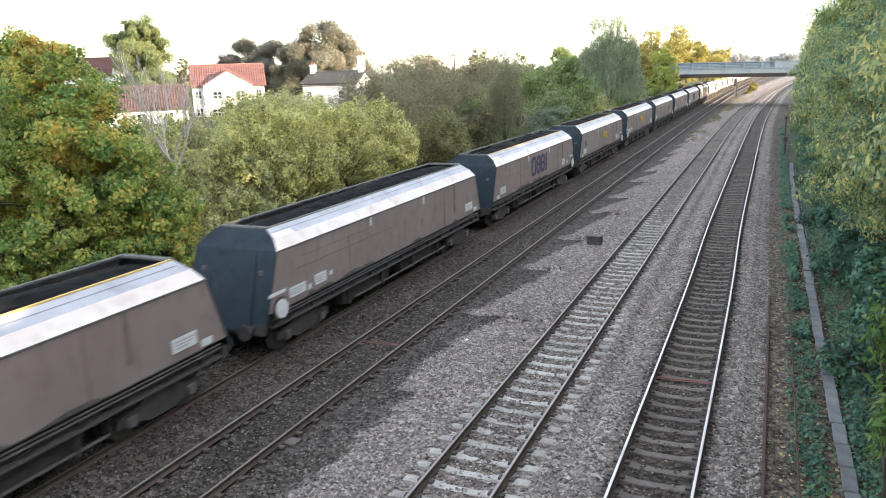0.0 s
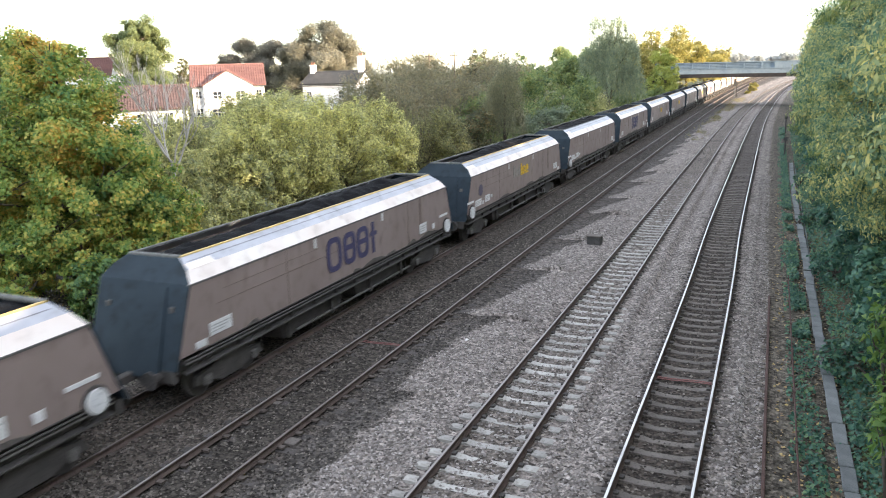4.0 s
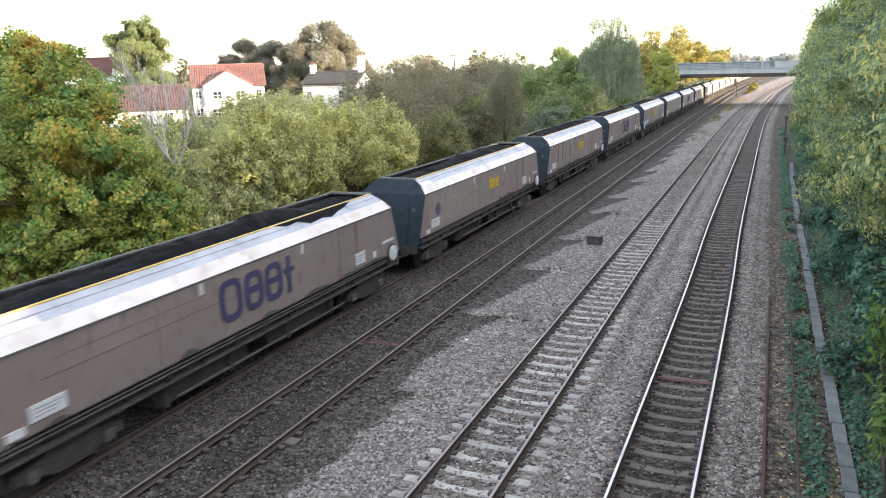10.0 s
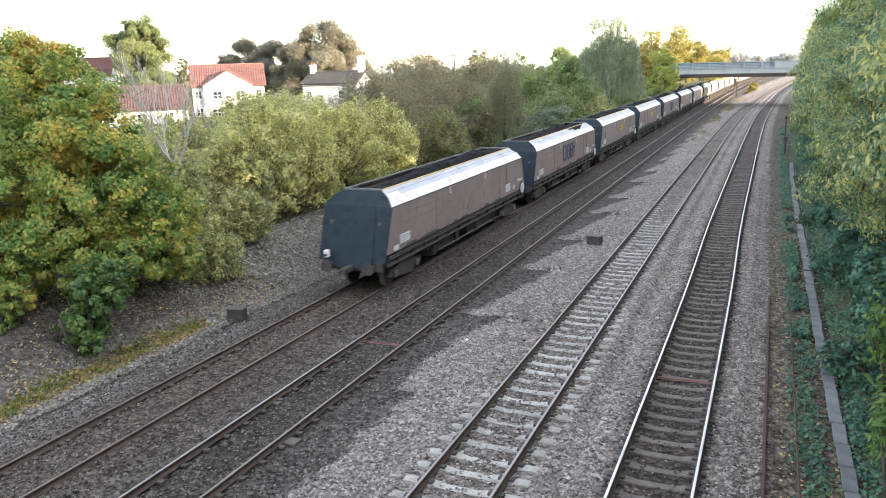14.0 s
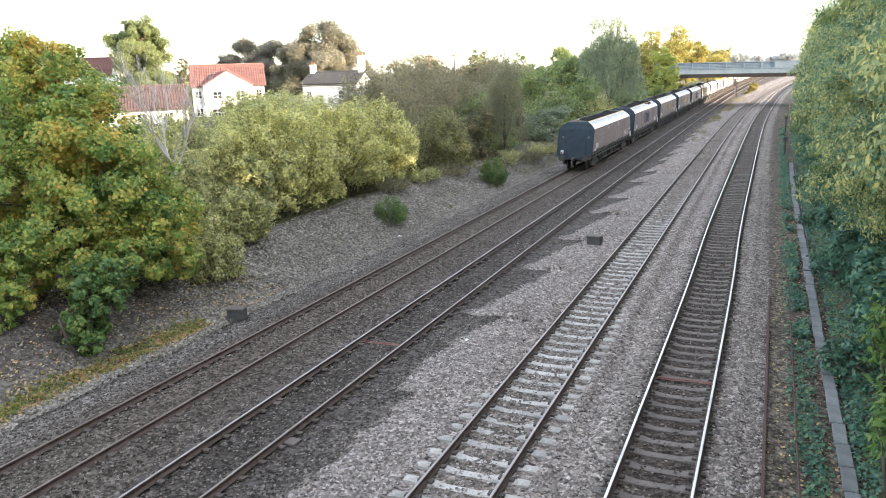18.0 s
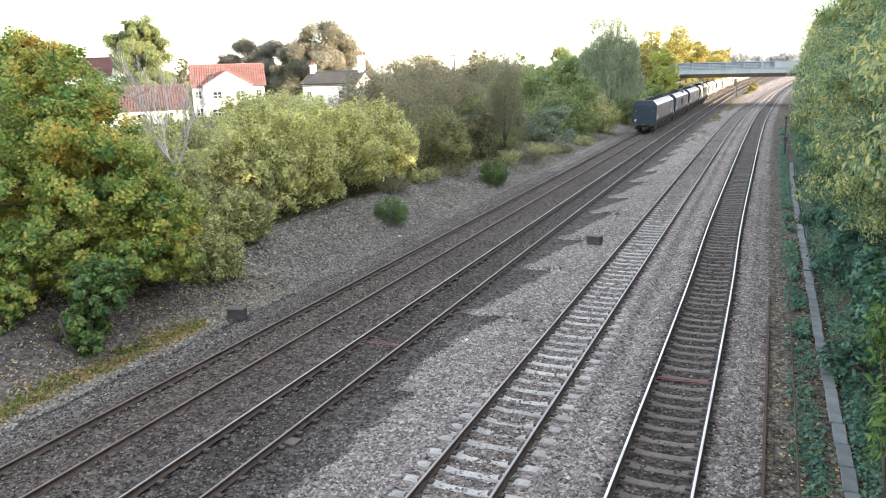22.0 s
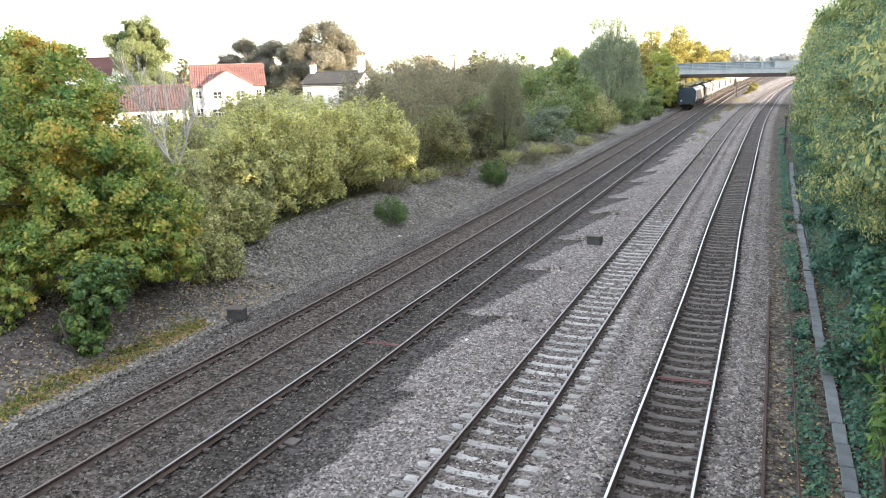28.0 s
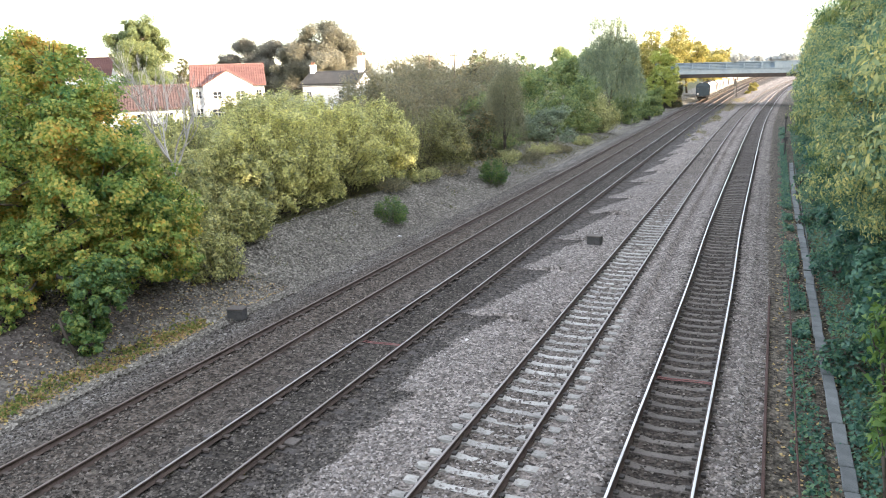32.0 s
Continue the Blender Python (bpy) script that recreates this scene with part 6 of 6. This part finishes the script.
house("terrace_house", pose(-74.3, 74.6, 0.3, 0, 0, 44), 12.0, 7.0, 4.0, 6.6, M_RENDER, M_BROWNTILE, "low white terrace with a brown-red tiled roof",
      windows=[(-3.6, 0, 2.3, 1.1, 1.1), (0.2, 0, 2.3, 1.1, 1.1), (3.6, 0, 2.3, 1.1, 1.1), (-1.7, 0, 0.0, 1.2, 1.2), (2.4, 0, 0.0, 1.2, 1.2)], roof_label="brown-red tiled roof", wall_label="white wall")
house("cottage", pose(-61.9, 100.5, 2.7, 0, 0, 4), 9.0, 6.0, 3.75, 5.3, M_RENDER, M_SLATE, "white cottage with a dark slate roof and tall chimneys",
      windows=[(-3.4, 0, 1.6, 0.9, 1.1), (2.0, 0, 1.6, 0.9, 1.1)], chimneys=[(-4.1, 3.0, 4.4, 6.5, 0.75, M_RENDER), (4.15, 3.0, 4.4, 7.6, 0.85, M_RENDER)], roof_label="dark slate roof", wall_label="white wall")
house("brick_house", pose(-115.6, 104.0, 2.6, 0, 0, 30), 9.0, 6.0, 6.4, 9.3, M_RENDER, M_PANTILE, "far house with a red pantile roof and white gable", roof_label="red pantile roof", chimneys=[(4.0, 3.5, 8.0, 9.6, 0.7, M_BRICK)])
for x, y in ((-45.0, 100.0), (-41.2, 100.0)):
    bm = bmesh.new()
    tube(bm, [(0, 0, 0), (0.05, 0, 4), (0.08, 0, 8.4)], [0.14, 0.12, 0.09], 8)
    t = thing("utility_pole", pose(x, y, 2.0), "plain wooden utility pole above the hedge", "pole", "poles")
    part("pole", bm, M_WOODPOLE, t)
    part("cross_arm", box(-0.6, 0.6, -0.06, 0.06, 7.8, 7.92), M_WOODPOLE, t)


# ---- the far road bridge ----
def bridge():
    b = thing("road_bridge", pose(0, 150.0, 0, 0, 0.5, 0), "pale blue steel girder road bridge over the tracks", "bridge")
    x0, x1 = -21.0, 12.0
    for y in (0, 8.0):
        part("girder", box(x0, x1, y - 0.12, y + 0.12, 5.62, 6.46), M_GIRDER, b, "pale blue steel girder")
        part("girder_flange", box(x0, x1, y - 0.2, y + 0.2, 6.462, 6.54, 0.01), M_GIRDER, b)
        part("parapet", box(x0, -0.4, y - 0.06, y + 0.06, 6.542, 7.55), M_GIRDER_D, b, "blue grey parapet sheet")
        part("end_parapet", box(-0.398, x1, y - 0.16, y + 0.16, 6.542, 7.55), M_GIRDER, b, "plain pale blue end parapet")
        part("top_flange", box(x0, x1, y - 0.2, y + 0.2, 7.552, 7.67, 0.01), M_GIRDER, b)
        # dark face standing in for the shaded soffit below the girder
        part("edge_beam", box(x0, x1, y - 0.22, y + 0.22, 4.95, 5.618, 0.01), M_SOFFIT, b, "dark band for the shaded soffit")
        for i in range(7):
            x = -20.22 + i * 2.96
            part("post", box(x - 0.1, x + 0.1, y - 0.15, y + 0.15, 6.542, 7.55), M_GIRDER, b)
            for k in range(3):
                if x + 2.7 < -0.3:
                    part("rail_bar", box(x + 0.2, x + 2.76, y - 0.11, y - 0.062, 6.74 + 0.27 * k, 6.82 + 0.27 * k), M_GIRDER, b)
    part("deck", box(x0, x1, 0.222, 7.778, 5.05, 5.617), M_SOFFIT, b, "dark deck and soffit")
    for xa, xb in ((x0 - 2, x0 + 2.4), (8.0, x1 + 2)):
        part("abutment", box(xa, xb, 0.3, 7.7, -0.5, 5.048), M_SOFFIT, b)


bridge()


def signal(x, y):
    t = thing("railway_signal", pose(x, y, -0.3), "slim railway signal with a dark head beyond the bridge", "signal")
    bm = bmesh.new()
    tube(bm, [(0, 0, 0), (0, 0, 2.6)], [0.09, 0.08], 8)
    part("post", bm, M_LID, t, "pale grey post")
    part("head", box(-0.25, 0.25, -0.12, 0.08, 2.6, 4.2, 0.04), M_POST, t, "dark signal head")
    for k in range(3):
        bm = bmesh.new()
        cyl(bm, (0, -0.2, 2.9 + 0.45 * k), (0, 1, 0), 0.13, 0.16, 12)
        part("hood", bm, M_POST, t)
    part("ladder", box(0.2, 0.5, 0.05, 0.12, 0, 3.6), M_POST, t)


signal(-8.5, 190.0)
for i, (x, y, w, h) in enumerate(((-6.4, 222, 1.2, 1.7), (-6.6, 234, 1.5, 2.2), (-7.2, 206, 0.8, 0.9))):
    tree("yellow_bush", x + 1.0, y, -0.3, 0.06, rough_blobs(160 + i, w, w, h, 6, 0.1), 2500, 0.25, L_GOLD, "sunlit yellow bush between the far tracks", "bush", seed=160 + i, stems=3, group="far bushes")
for i in range(22):
    x = -70 + i * 9.5
    tree("distant_tree", x, 560 + 40 * math.sin(i * 2.1), 2.0, 0.3, rough_blobs(180 + i, 9, 8, 9.5 + 1.4 * math.sin(i * 1.7), 7, 0.05), 6500, 1.0, L_HAZE, "distant woodland tree with haze in its leaf colour", seed=180 + i, group="distant woodland")
for x, y, h in ((2.2, 72.0, 1.4), (2.4, 96.0, 1.6)):
    bm = bmesh.new()
    cyl(bm, (0, 0, h / 2), (0, 0, 1), 0.06, h, 8)
    add_box(bm, -0.16, 0.16, -0.06, 0.06, h, h + 0.3)
    o = tagged(put("marker_post", bm, M_POST), "short dark marker post beside the line", "post", "posts")
    o.matrix_basis = pose(x + float(bend(1.7, y)) - 0.9, y, -0.35)

motions()
